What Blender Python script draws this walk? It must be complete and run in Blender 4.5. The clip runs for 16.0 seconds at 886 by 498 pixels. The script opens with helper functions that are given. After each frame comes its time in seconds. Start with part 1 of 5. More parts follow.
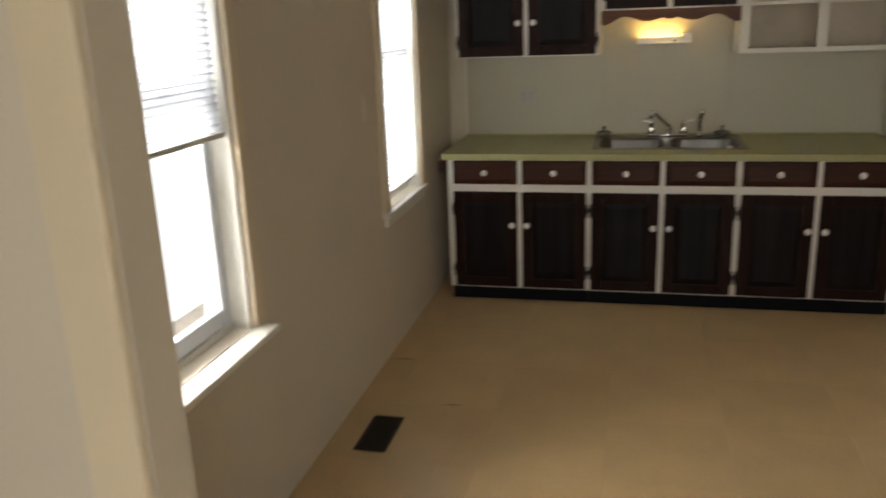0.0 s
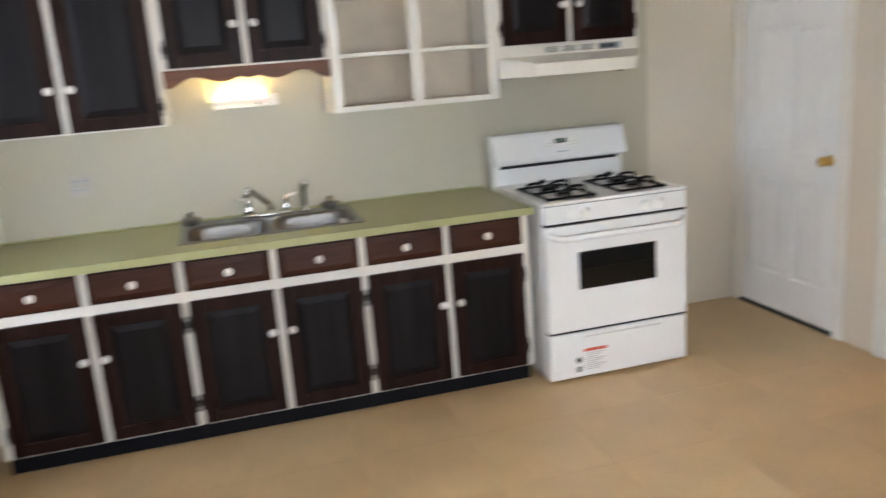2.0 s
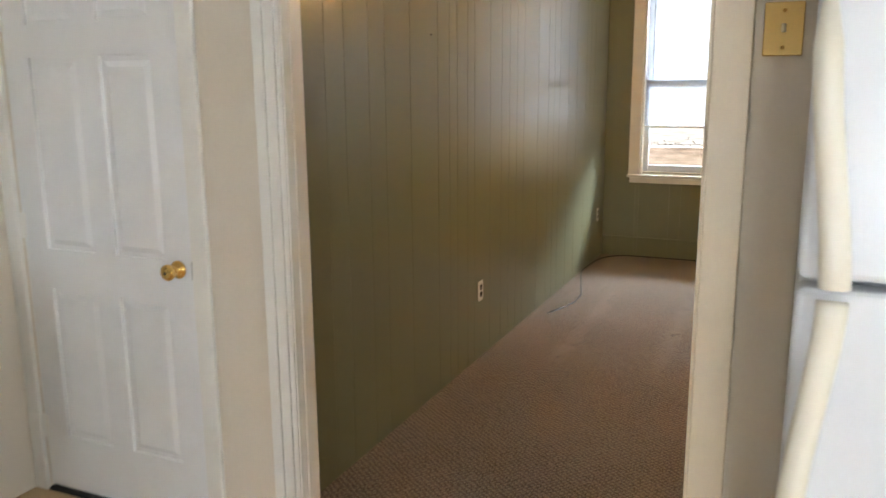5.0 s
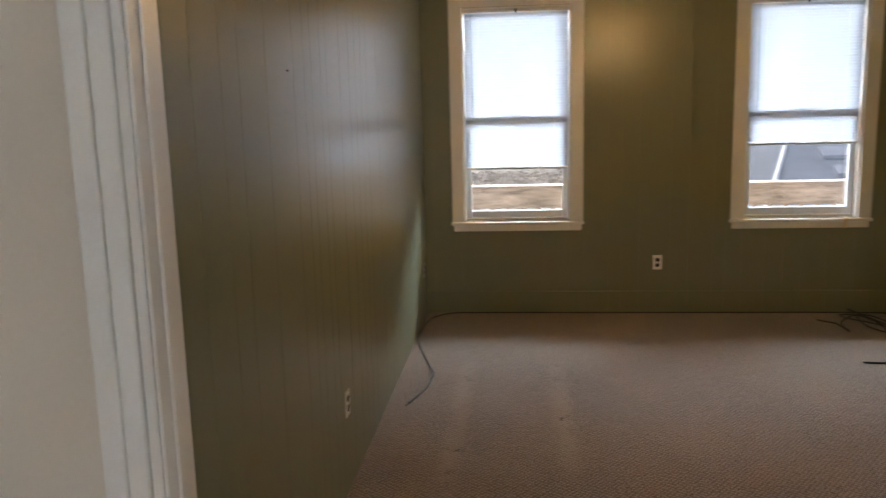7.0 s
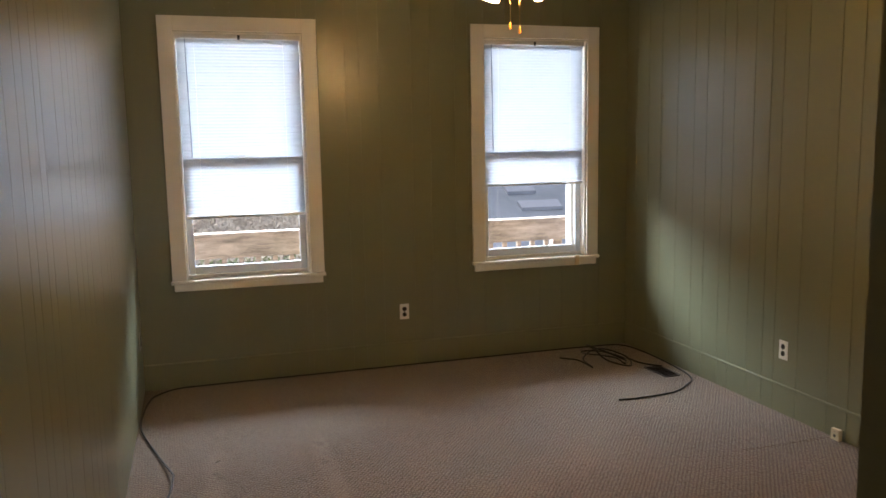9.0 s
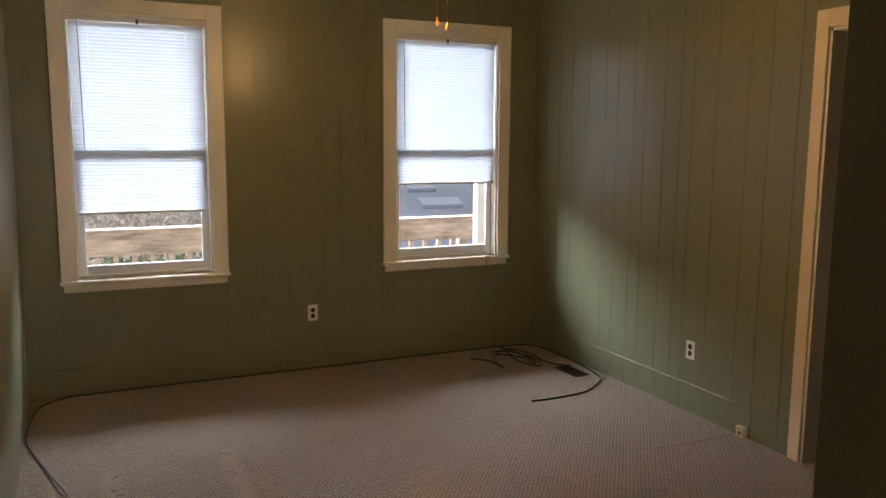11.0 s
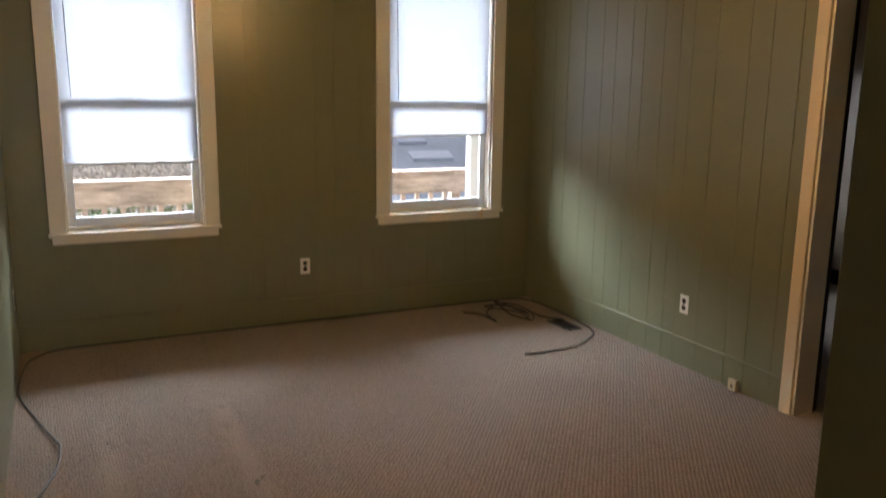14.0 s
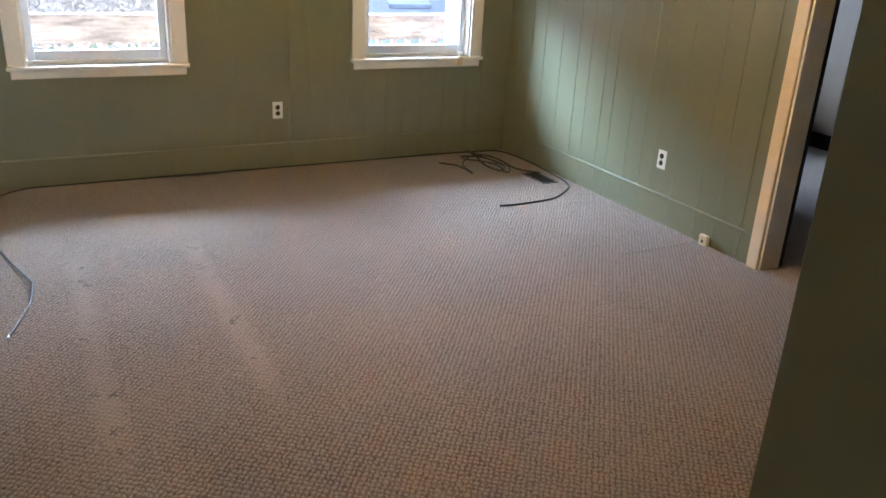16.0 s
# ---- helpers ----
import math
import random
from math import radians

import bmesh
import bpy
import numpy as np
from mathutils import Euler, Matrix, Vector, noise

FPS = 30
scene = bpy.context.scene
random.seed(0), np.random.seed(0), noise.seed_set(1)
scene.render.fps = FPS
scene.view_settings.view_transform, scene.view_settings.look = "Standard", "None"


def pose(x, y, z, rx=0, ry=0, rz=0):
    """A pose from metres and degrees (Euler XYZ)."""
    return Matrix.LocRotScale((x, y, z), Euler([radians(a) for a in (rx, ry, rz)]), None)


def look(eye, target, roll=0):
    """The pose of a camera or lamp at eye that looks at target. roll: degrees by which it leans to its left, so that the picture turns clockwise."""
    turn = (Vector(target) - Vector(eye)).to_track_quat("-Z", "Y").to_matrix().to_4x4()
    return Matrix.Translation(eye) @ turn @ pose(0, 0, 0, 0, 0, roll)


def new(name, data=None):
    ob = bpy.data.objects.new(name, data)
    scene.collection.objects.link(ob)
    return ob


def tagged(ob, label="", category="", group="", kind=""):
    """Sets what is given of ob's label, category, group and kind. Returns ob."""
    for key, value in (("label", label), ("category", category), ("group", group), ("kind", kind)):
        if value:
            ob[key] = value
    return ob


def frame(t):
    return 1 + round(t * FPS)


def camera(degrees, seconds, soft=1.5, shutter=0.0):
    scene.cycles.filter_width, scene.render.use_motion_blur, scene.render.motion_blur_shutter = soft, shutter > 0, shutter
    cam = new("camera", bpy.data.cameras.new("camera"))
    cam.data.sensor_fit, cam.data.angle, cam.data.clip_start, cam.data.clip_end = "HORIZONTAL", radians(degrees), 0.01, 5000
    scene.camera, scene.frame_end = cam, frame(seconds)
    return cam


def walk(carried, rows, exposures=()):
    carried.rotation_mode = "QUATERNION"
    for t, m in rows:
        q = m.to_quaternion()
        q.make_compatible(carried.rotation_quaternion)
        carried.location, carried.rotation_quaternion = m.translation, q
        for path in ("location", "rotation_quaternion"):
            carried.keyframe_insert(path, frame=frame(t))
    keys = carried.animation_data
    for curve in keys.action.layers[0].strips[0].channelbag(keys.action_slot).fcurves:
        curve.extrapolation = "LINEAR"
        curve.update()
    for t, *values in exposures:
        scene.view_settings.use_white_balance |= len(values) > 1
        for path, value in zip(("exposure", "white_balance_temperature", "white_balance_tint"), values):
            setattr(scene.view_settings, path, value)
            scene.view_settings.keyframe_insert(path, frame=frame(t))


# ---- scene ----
cam = camera(57.9, 16.0, shutter=0.5)
PATH = [
    (0, (1.189, -5.117, 1.655), (0.732, -3.25, 1.103), -2.2),
    (0.5, (1.064, -4.866, 1.697), (0.954, -2.946, 1.151), 0.4),
    (1, (1.013, -4.668, 1.675), (1.17, -2.748, 1.139), -0.4),
    (1.5, (1.062, -4.376, 1.658), (1.311, -2.452, 1.172), -3.1),
    (2, (1.163, -4.164, 1.632), (1.676, -2.288, 1.168), -4.4),
    (2.5, (1.221, -3.877, 1.585), (2.289, -2.23, 1.2), -0.9),
    (3, (1.381, -3.634, 1.577), (2.679, -2.173, 1.15), -0.5),
    (3.5, (1.606, -3.365, 1.57), (2.988, -1.979, 1.161), -1.4),
    (4, (1.75, -3.107, 1.56), (3.251, -1.847, 1.156), -1.2),
    (4.5, (1.937, -2.805, 1.585), (3.646, -1.834, 1.212), -0.4),
    (5, (2.199, -2.577, 1.559), (3.99, -1.785, 1.157), -0.4),
    (5.2, (2.305, -2.482, 1.578), (4.119, -1.736, 1.184), -0.8),
    (7.3, (3.157, -1.652, 1.645), (5.126, -1.621, 1.296), -1.1),
    (7.5, (3.205, -1.609, 1.643), (5.171, -1.702, 1.287), -0.9),
    (8, (3.407, -1.427, 1.655), (5.328, -1.867, 1.319), -1.0),
    (8.5, (3.547, -1.361, 1.686), (5.439, -1.922, 1.361), -0.5),
    (9, (3.773, -1.361, 1.672), (5.666, -1.95, 1.406), -1.0),
    (9.5, (3.856, -1.379, 1.689), (5.746, -1.982, 1.435), -0.9),
    (10, (3.892, -1.282, 1.697), (5.734, -2.034, 1.487), -0.1),
    (10.2, (3.892, -1.259, 1.685), (5.713, -2.055, 1.469), -0.3),
    (12.3, (4.019, -1.334, 1.702), (5.809, -2.168, 1.382), 0.9),
    (12.5, (4.024, -1.326, 1.711), (5.819, -2.156, 1.41), 0.8),
    (13, (4.03, -1.301, 1.73), (5.826, -2.126, 1.423), 0.3),
    (13.5, (4.008, -1.295, 1.726), (5.798, -2.133, 1.42), 0.7),
    (14, (3.981, -1.27, 1.673), (5.747, -2.123, 1.283), 0.8),
    (14.5, (3.962, -1.258, 1.593), (5.658, -2.121, 0.976), 1.4),
    (15, (3.975, -1.226, 1.571), (5.609, -2.101, 0.821), 2.5),
    (15.5, (3.987, -1.242, 1.571), (5.623, -2.103, 0.806), 2.7),
    (16, (4.026, -1.271, 1.613), (5.667, -2.15, 0.883), 3.0),
]
EXPOSURES = [
    (0.0, -0.4, 7400, 10), (0.5, -0.2, 7800, 10), (0.9, 0.75, 7000, 10), (2.0, 1.1, 6100, 10), (2.5, 1.2, 6000, 9), (3.0, 0.65, 6500, 9), (3.5, 1.0, 6300, 9),
    (4.0, 1.05, 6400, 9), (5.0, 1.1, 6300, 8), (7.3, 0.38, 6100, 11), (9.0, 0.38, 6100, 11), (10.0, 0.3, 6300, 12), (13.6, 0.3, 6300, 12), (14.5, 1.05, 5900, 11), (15.0, 1.55, 5600, 10), (16.0, 1.55, 5000, 8),
]
walk(cam, [(t, look(eye, target, roll)) for t, eye, target, roll in PATH], EXPOSURES)

# ---- world, sun, large lights ----
world = bpy.data.worlds.new("overcast_sky")
scene.world = world
world.use_nodes = True
wn = world.node_tree.nodes
sky = wn.new("ShaderNodeTexSky")
sky.sky_type = "NISHITA"
sky.sun_disc = False
sky.sun_elevation = radians(52)
sky.sun_rotation = radians(15)
sky.air_density, sky.dust_density = 1.0, 6.0
world.node_tree.links.new(sky.outputs["Color"], wn["Background"].inputs["Color"])
wn["Background"].inputs["Strength"].default_value = 0.15

sun_data = bpy.data.lights.new("sun", "SUN")
sun_data.energy, sun_data.angle, sun_data.color = 1.5, radians(25), (1.0, 0.97, 0.93)
sun = new("sun", sun_data)
sun.matrix_world = look((0, 8, 30), (0, 0, 0))


def sky_lamp(eye, target, wide, high, watts, color=(0.86, 0.93, 1.0)):
    """The sky's light before a window, from outside and above; the hall's is added fill."""
    d = bpy.data.lights.new("window_sky_fill", "AREA")
    d.shape, d.size, d.size_y, d.energy, d.color = "RECTANGLE", wide, high, watts, color
    o = new("window_sky_fill", d)
    o.matrix_world = look(eye, target)
    return o


SKY_EAST, SKY_WEST, HALL_FILL = 1950, 2700, 260
sky_lamp((13.0, -2.8, 3.4), (9.5, -2.8, 1.05), 7.0, 2.3, SKY_EAST)
sky_lamp((-2.2, -2.1, 1.7), (0.1, -2.1, 1.4), 6.0, 5.0, SKY_WEST, (0.93, 0.96, 1.0))
# fill lamp behind an unseen hall opening, added to brighten the kitchen
sky_lamp((1.9, -8.6, 2.2), (1.9, -6.6, 1.7), 4.0, 3.0, HALL_FILL, (0.92, 0.96, 1.0))


# ---- materials ----
def nodes_of(name):
    m = bpy.data.materials.new(name)
    m.use_nodes = True
    nt = m.node_tree
    return m, nt, nt.nodes["Principled BSDF"]


def mat(name, color, rough=0.5, metal=0.0, vary=0.12, scale=6.0, bump=0.05, grain=180.0, stretch=(1, 1, 1), spec=0.5, per_object=0.0, coat=0.0, spread=0.08):
    """Paint, wood, metal: stains at one scale and grain at another."""
    m, nt, b = nodes_of(name)
    n, l = nt.nodes, nt.links
    co = n.new("ShaderNodeTexCoord")
    mp = n.new("ShaderNodeMapping")
    mp.inputs["Scale"].default_value = stretch
    l.new(co.outputs["Object"], mp.inputs["Vector"])
    big, fine = n.new("ShaderNodeTexNoise"), n.new("ShaderNodeTexNoise")
    big.inputs["Scale"].default_value, big.inputs["Detail"].default_value = scale, 5
    fine.inputs["Scale"].default_value, fine.inputs["Detail"].default_value = grain, 3
    l.new(mp.outputs["Vector"], big.inputs["Vector"])
    l.new(mp.outputs["Vector"], fine.inputs["Vector"])
    mix = n.new("ShaderNodeMath")
    mix.operation = "MULTIPLY_ADD"
    mix.inputs[1].default_value = 0.35
    l.new(fine.outputs["Fac"], mix.inputs[0])
    l.new(big.outputs["Fac"], mix.inputs[2])
    ramp = n.new("ShaderNodeMapRange")
    ramp.inputs["From Min"].default_value, ramp.inputs["From Max"].default_value = 0.4, 0.95
    ramp.inputs["To Min"].default_value, ramp.inputs["To Max"].default_value = 1 - vary, 1 + vary
    l.new(mix.outputs[0], ramp.inputs["Value"])
    last = ramp.outputs["Result"]
    if per_object:
        info = n.new("ShaderNodeObjectInfo")
        r2 = n.new("ShaderNodeMapRange")
        r2.inputs["To Min"].default_value, r2.inputs["To Max"].default_value = 1 - per_object, 1 + per_object
        l.new(info.outputs["Random"], r2.inputs["Value"])
        mul = n.new("ShaderNodeMath")
        mul.operation = "MULTIPLY"
        l.new(last, mul.inputs[0])
        l.new(r2.outputs["Result"], mul.inputs[1])
        last = mul.outputs[0]
    col = n.new("ShaderNodeVectorMath")
    col.operation = "SCALE"
    col.inputs[0].default_value = color
    l.new(last, col.inputs["Scale"])
    l.new(col.outputs["Vector"], b.inputs["Base Color"])
    b.inputs["Metallic"].default_value = metal
    b.inputs["Specular IOR Level"].default_value = spec
    b.inputs["Coat Weight"].default_value = coat
    rr = n.new("ShaderNodeMapRange")
    rr.inputs["To Min"].default_value, rr.inputs["To Max"].default_value = max(0.02, rough - spread), min(1, rough + spread)
    l.new(big.outputs["Fac"], rr.inputs["Value"])
    l.new(rr.outputs["Result"], b.inputs["Roughness"])
    if bump:
        bp = n.new("ShaderNodeBump")
        bp.inputs["Strength"].default_value, bp.inputs["Distance"].default_value = bump, 0.01
        l.new(mix.outputs[0], bp.inputs["Height"])
        l.new(bp.outputs["Normal"], b.inputs["Normal"])
    return m


def carpet_mat():
    """Low loop pile in slanting ribs, with faint tracks."""
    m, nt, b = nodes_of("carpet")
    n, l = nt.nodes, nt.links
    co = n.new("ShaderNodeTexCoord")
    mp = n.new("ShaderNodeMapping")
    mp.inputs["Rotation"].default_value = (0, 0, radians(38))
    l.new(co.outputs["Object"], mp.inputs["Vector"])
    wave = n.new("ShaderNodeMath")
    wave.operation = "MULTIPLY"
    for k, way in enumerate(("X", "Y")):
        wv = n.new("ShaderNodeTexWave")
        wv.bands_direction = way
        wv.inputs["Scale"].default_value, wv.inputs["Distortion"].default_value = (14.5, 17)[k], 4.0
        wv.inputs["Detail"].default_value, wv.inputs["Detail Scale"].default_value = 2, 3
        l.new(mp.outputs["Vector"], wv.inputs["Vector"])
        l.new(wv.outputs["Fac"], wave.inputs[k])
    tuft, blot = n.new("ShaderNodeTexNoise"), n.new("ShaderNodeTexNoise")
    tuft.inputs["Scale"].default_value, tuft.inputs["Detail"].default_value = 130, 2
    blot.inputs["Scale"].default_value, blot.inputs["Detail"].default_value = 1.7, 6
    l.new(co.outputs["Object"], tuft.inputs["Vector"])
    l.new(co.outputs["Object"], blot.inputs["Vector"])
    h = n.new("ShaderNodeMath")
    h.operation = "MULTIPLY_ADD"
    h.inputs[1].default_value = 0.8
    l.new(wave.outputs[0], h.inputs[0])
    l.new(tuft.outputs["Fac"], h.inputs[2])
    s = n.new("ShaderNodeMath")
    s.operation = "MULTIPLY_ADD"
    s.inputs[1].default_value = 0.25
    l.new(blot.outputs["Fac"], s.inputs[0])
    l.new(h.outputs[0], s.inputs[2])
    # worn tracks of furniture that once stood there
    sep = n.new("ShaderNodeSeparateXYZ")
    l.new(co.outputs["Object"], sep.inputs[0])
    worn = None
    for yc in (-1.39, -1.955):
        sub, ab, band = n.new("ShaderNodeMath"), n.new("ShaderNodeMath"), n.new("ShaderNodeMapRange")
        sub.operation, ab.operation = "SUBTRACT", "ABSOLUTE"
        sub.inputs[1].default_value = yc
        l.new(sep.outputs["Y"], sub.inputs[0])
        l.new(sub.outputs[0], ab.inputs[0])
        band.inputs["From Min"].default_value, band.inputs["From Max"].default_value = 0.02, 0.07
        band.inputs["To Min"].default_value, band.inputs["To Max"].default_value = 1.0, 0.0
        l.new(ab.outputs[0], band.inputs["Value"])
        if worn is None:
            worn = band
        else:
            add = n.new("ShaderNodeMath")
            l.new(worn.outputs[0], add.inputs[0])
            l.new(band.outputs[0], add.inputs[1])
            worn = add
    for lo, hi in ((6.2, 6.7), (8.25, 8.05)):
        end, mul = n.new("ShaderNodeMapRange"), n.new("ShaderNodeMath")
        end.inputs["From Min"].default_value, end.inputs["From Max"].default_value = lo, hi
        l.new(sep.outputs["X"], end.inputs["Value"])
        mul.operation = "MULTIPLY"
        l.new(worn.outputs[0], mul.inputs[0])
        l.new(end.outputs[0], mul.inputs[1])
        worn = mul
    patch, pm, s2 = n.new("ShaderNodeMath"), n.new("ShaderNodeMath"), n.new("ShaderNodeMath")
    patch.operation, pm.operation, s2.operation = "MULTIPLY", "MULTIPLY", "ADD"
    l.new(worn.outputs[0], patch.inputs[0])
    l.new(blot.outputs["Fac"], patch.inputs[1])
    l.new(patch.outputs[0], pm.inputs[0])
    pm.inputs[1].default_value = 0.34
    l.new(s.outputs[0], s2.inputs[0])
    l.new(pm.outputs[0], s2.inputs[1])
    # dents along the tracks: hollows darkened in the colour, not sunk
    pit, pr, pk, s3 = n.new("ShaderNodeTexNoise"), n.new("ShaderNodeMapRange"), n.new("ShaderNodeMath"), n.new("ShaderNodeMath")
    pit.inputs["Scale"].default_value = 11
    l.new(co.outputs["Object"], pit.inputs["Vector"])
    pr.inputs["From Min"].default_value, pr.inputs["From Max"].default_value = 0.60, 0.68
    pr.inputs["To Min"].default_value, pr.inputs["To Max"].default_value = 0.0, -0.38
    l.new(pit.outputs["Fac"], pr.inputs["Value"])
    pk.operation = "MULTIPLY"
    l.new(pr.outputs[0], pk.inputs[0])
    l.new(worn.outputs[0], pk.inputs[1])
    l.new(s2.outputs[0], s3.inputs[0])
    l.new(pk.outputs[0], s3.inputs[1])
    s = s3
    ramp = n.new("ShaderNodeValToRGB")
    ramp.color_ramp.elements[0].position, ramp.color_ramp.elements[0].color = 0.46, (0.056, 0.040, 0.028, 1)
    ramp.color_ramp.elements[1].position, ramp.color_ramp.elements[1].color = 0.93, (0.262, 0.208, 0.160, 1)
    e = ramp.color_ramp.elements.new(0.67)
    e.color = (0.146, 0.110, 0.081, 1)
    l.new(s.outputs[0], ramp.inputs["Fac"])
    l.new(ramp.outputs["Color"], b.inputs["Base Color"])
    b.inputs["Roughness"].default_value = 0.95
    b.inputs["Specular IOR Level"].default_value = 0.1
    b.inputs["Sheen Weight"].default_value = 0.25
    bp = n.new("ShaderNodeBump")
    bp.inputs["Strength"].default_value, bp.inputs["Distance"].default_value = 0.9, 0.006
    l.new(h.outputs[0], bp.inputs["Height"])
    l.new(bp.outputs["Normal"], b.inputs["Normal"])
    return m


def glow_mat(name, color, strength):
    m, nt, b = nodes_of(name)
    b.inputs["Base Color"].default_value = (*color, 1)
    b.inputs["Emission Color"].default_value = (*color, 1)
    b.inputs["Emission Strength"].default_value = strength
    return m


def glass_mat(name, tint=(1, 1, 1)):
    """A thin pane: straight through, with a gloss."""
    m, nt, b = nodes_of(name)
    n, l = nt.nodes, nt.links
    tr, gl, mx, fr = n.new("ShaderNodeBsdfTransparent"), n.new("ShaderNodeBsdfGlossy"), n.new("ShaderNodeMixShader"), n.new("ShaderNodeLayerWeight")
    tr.inputs["Color"].default_value = (*tint, 1)
    gl.inputs["Roughness"].default_value = 0.03
    fr.inputs["Blend"].default_value = 0.5
    power, ease = n.new("ShaderNodeMath"), n.new("ShaderNodeMath")
    power.operation, ease.operation = "POWER", "MULTIPLY_ADD"
    power.inputs[1].default_value = 5.0
    ease.inputs[1].default_value, ease.inputs[2].default_value = 0.6, 0.03
    l.new(fr.outputs["Facing"], power.inputs[0])
    l.new(power.outputs[0], ease.inputs[0])
    l.new(ease.outputs[0], mx.inputs["Fac"])
    l.new(tr.outputs["BSDF"], mx.inputs[1])
    l.new(gl.outputs["BSDF"], mx.inputs[2])
    l.new(mx.outputs["Shader"], n["Material Output"].inputs["Surface"])
    return m


def blind_mat():
    """Thin white vinyl that lets some light through."""
    m, nt, b = nodes_of("blind_vinyl")
    n, l = nt.nodes, nt.links
    di, ts, mx = n.new("ShaderNodeBsdfDiffuse"), n.new("ShaderNodeBsdfTranslucent"), n.new("ShaderNodeMixShader")
    di.inputs["Color"].default_value = (0.74, 0.75, 0.77, 1)
    ts.inputs["Color"].default_value = (0.265, 0.284, 0.315, 1)
    mx.inputs["Fac"].default_value = 0.5
    l.new(di.outputs["BSDF"], mx.inputs[1])
    l.new(ts.outputs["BSDF"], mx.inputs[2])
    l.new(mx.outputs["Shader"], n["Material Output"].inputs["Surface"])
    return m


CREAM = mat("cream_wall_paint", (0.68, 0.61, 0.50), 0.55, vary=0.05, scale=1.6, bump=0.06, grain=90)
SPLASH = mat("pale_green_panel", (0.50, 0.468, 0.355), 0.42, vary=0.05, scale=1.4, bump=0.02)
# emitting pale colour for the backdrop, no lamp of the place
HAZE_GLOW = glow_mat("glowing_overcast_backdrop", (0.80, 0.88, 1.0), 2.2)
GREEN = mat("olive_wall_paint", (0.182, 0.189, 0.115), 0.30, vary=0.05, scale=1.3, bump=0.02, grain=60, spec=0.5, spread=0.05)
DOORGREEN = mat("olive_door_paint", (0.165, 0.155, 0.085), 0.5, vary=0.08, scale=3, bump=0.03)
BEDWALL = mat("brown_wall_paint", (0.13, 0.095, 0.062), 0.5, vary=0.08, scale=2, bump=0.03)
TRIM = mat("white_trim_paint", (0.78, 0.76, 0.70), 0.35, vary=0.05, scale=4, bump=0.03)
CREAMTRIM = mat("cream_trim_paint", (0.74, 0.63, 0.46), 0.4, vary=0.05, scale=4, bump=0.03)
WHITEDOOR = mat("white_door_paint", (0.80, 0.80, 0.79), 0.38, vary=0.04, scale=5, bump=0.03)
CEIL = mat("ceiling_paint", (0.75, 0.73, 0.68), 0.7, vary=0.04, scale=2, bump=0.1, grain=50)
VINYL = mat("beige_vinyl_tile", (0.58, 0.405, 0.212), 0.34, vary=0.10, scale=3.5, bump=0.015, grain=60, per_object=0.035)
GROUT = mat("tile_joint", (0.36, 0.26, 0.15), 0.6)
CARPET = carpet_mat()
DARKWOOD = mat("dark_stained_wood", (0.0105, 0.0085, 0.0094), 0.36, vary=0.45, scale=4, bump=0.03, grain=30, stretch=(6, 6, 0.6), spec=0.10)
DOORWOOD = mat("brown_stained_wood", (0.019, 0.0085, 0.0065), 0.38, vary=0.45, scale=4, bump=0.03, grain=30, stretch=(6, 6, 0.6), spec=0.08)
# brighter red wood: the strip light's glow on the valance put into its colour
VALANCE_GLOW = mat("glow_lit_red_valance_wood", (0.11, 0.042, 0.020), 0.4, vary=0.4, scale=4, bump=0.03, grain=30, stretch=(0.6, 6, 6), spec=0.2)
GREYPLATE = mat("aged_grey_plate", (0.50, 0.46, 0.39), 0.4, vary=0.04, bump=0)
REDWOOD = mat("red_stained_wood", (0.046, 0.015, 0.009), 0.38, vary=0.4, scale=4, bump=0.03, grain=30, stretch=(0.6, 6, 6), spec=0.2)
TOEKICK = mat("black_toe_board", (0.007, 0.007, 0.009), 0.7, vary=0.2, spec=0.1)
CABWHITE = mat("white_cabinet_paint", (0.76, 0.73, 0.66), 0.4, vary=0.05, scale=5, bump=0.04)
SHELFBACK = mat("shelf_back_board", (0.64, 0.555, 0.44), 0.6, vary=0.14, scale=5)
LAMINATE = mat("olive_green_laminate", (0.37, 0.365, 0.165), 0.38, vary=0.05, scale=2.3, bump=0, grain=90, spread=0.02)
KNOB = mat("white_porcelain", (0.80, 0.77, 0.72), 0.15, vary=0.02, bump=0)
IRON = mat("black_iron_hinge", (0.012, 0.011, 0.010), 0.45, metal=0.3)
STEEL = mat("stainless_steel", (0.20, 0.19, 0.178), 0.36, metal=1.0, vary=0.05, scale=20, bump=0.004, spread=0.03)
CHROME = mat("chrome", (0.80, 0.79, 0.77), 0.08, metal=1.0, vary=0.03, bump=0)
BRASS = mat("polished_brass", (0.80, 0.52, 0.16), 0.14, metal=1.0, vary=0.06, bump=0)
ENAMEL = mat("white_enamel", (0.80, 0.80, 0.79), 0.22, vary=0.015, scale=3, bump=0.002, spread=0.015)
ALMOND = mat("almond_hood_paint", (0.78, 0.74, 0.65), 0.32, vary=0.04, scale=3, bump=0.01)
FRIDGE = mat("white_fridge_skin", (0.72, 0.74, 0.77), 0.34, vary=0.01, scale=3, bump=0.01, grain=260, spread=0.01)
FRHANDLE = mat("almond_plastic", (0.80, 0.76, 0.64), 0.35, vary=0.03, bump=0.01)
GASKET = mat("grey_gasket", (0.22, 0.24, 0.28), 0.6)
GRATE = mat("cast_iron_grate", (0.007, 0.007, 0.008), 0.6, vary=0.2, bump=0.05, spec=0.15)
BLACKGLASS = mat("black_oven_glass", (0.006, 0.006, 0.006), 0.06, vary=0.05, bump=0)
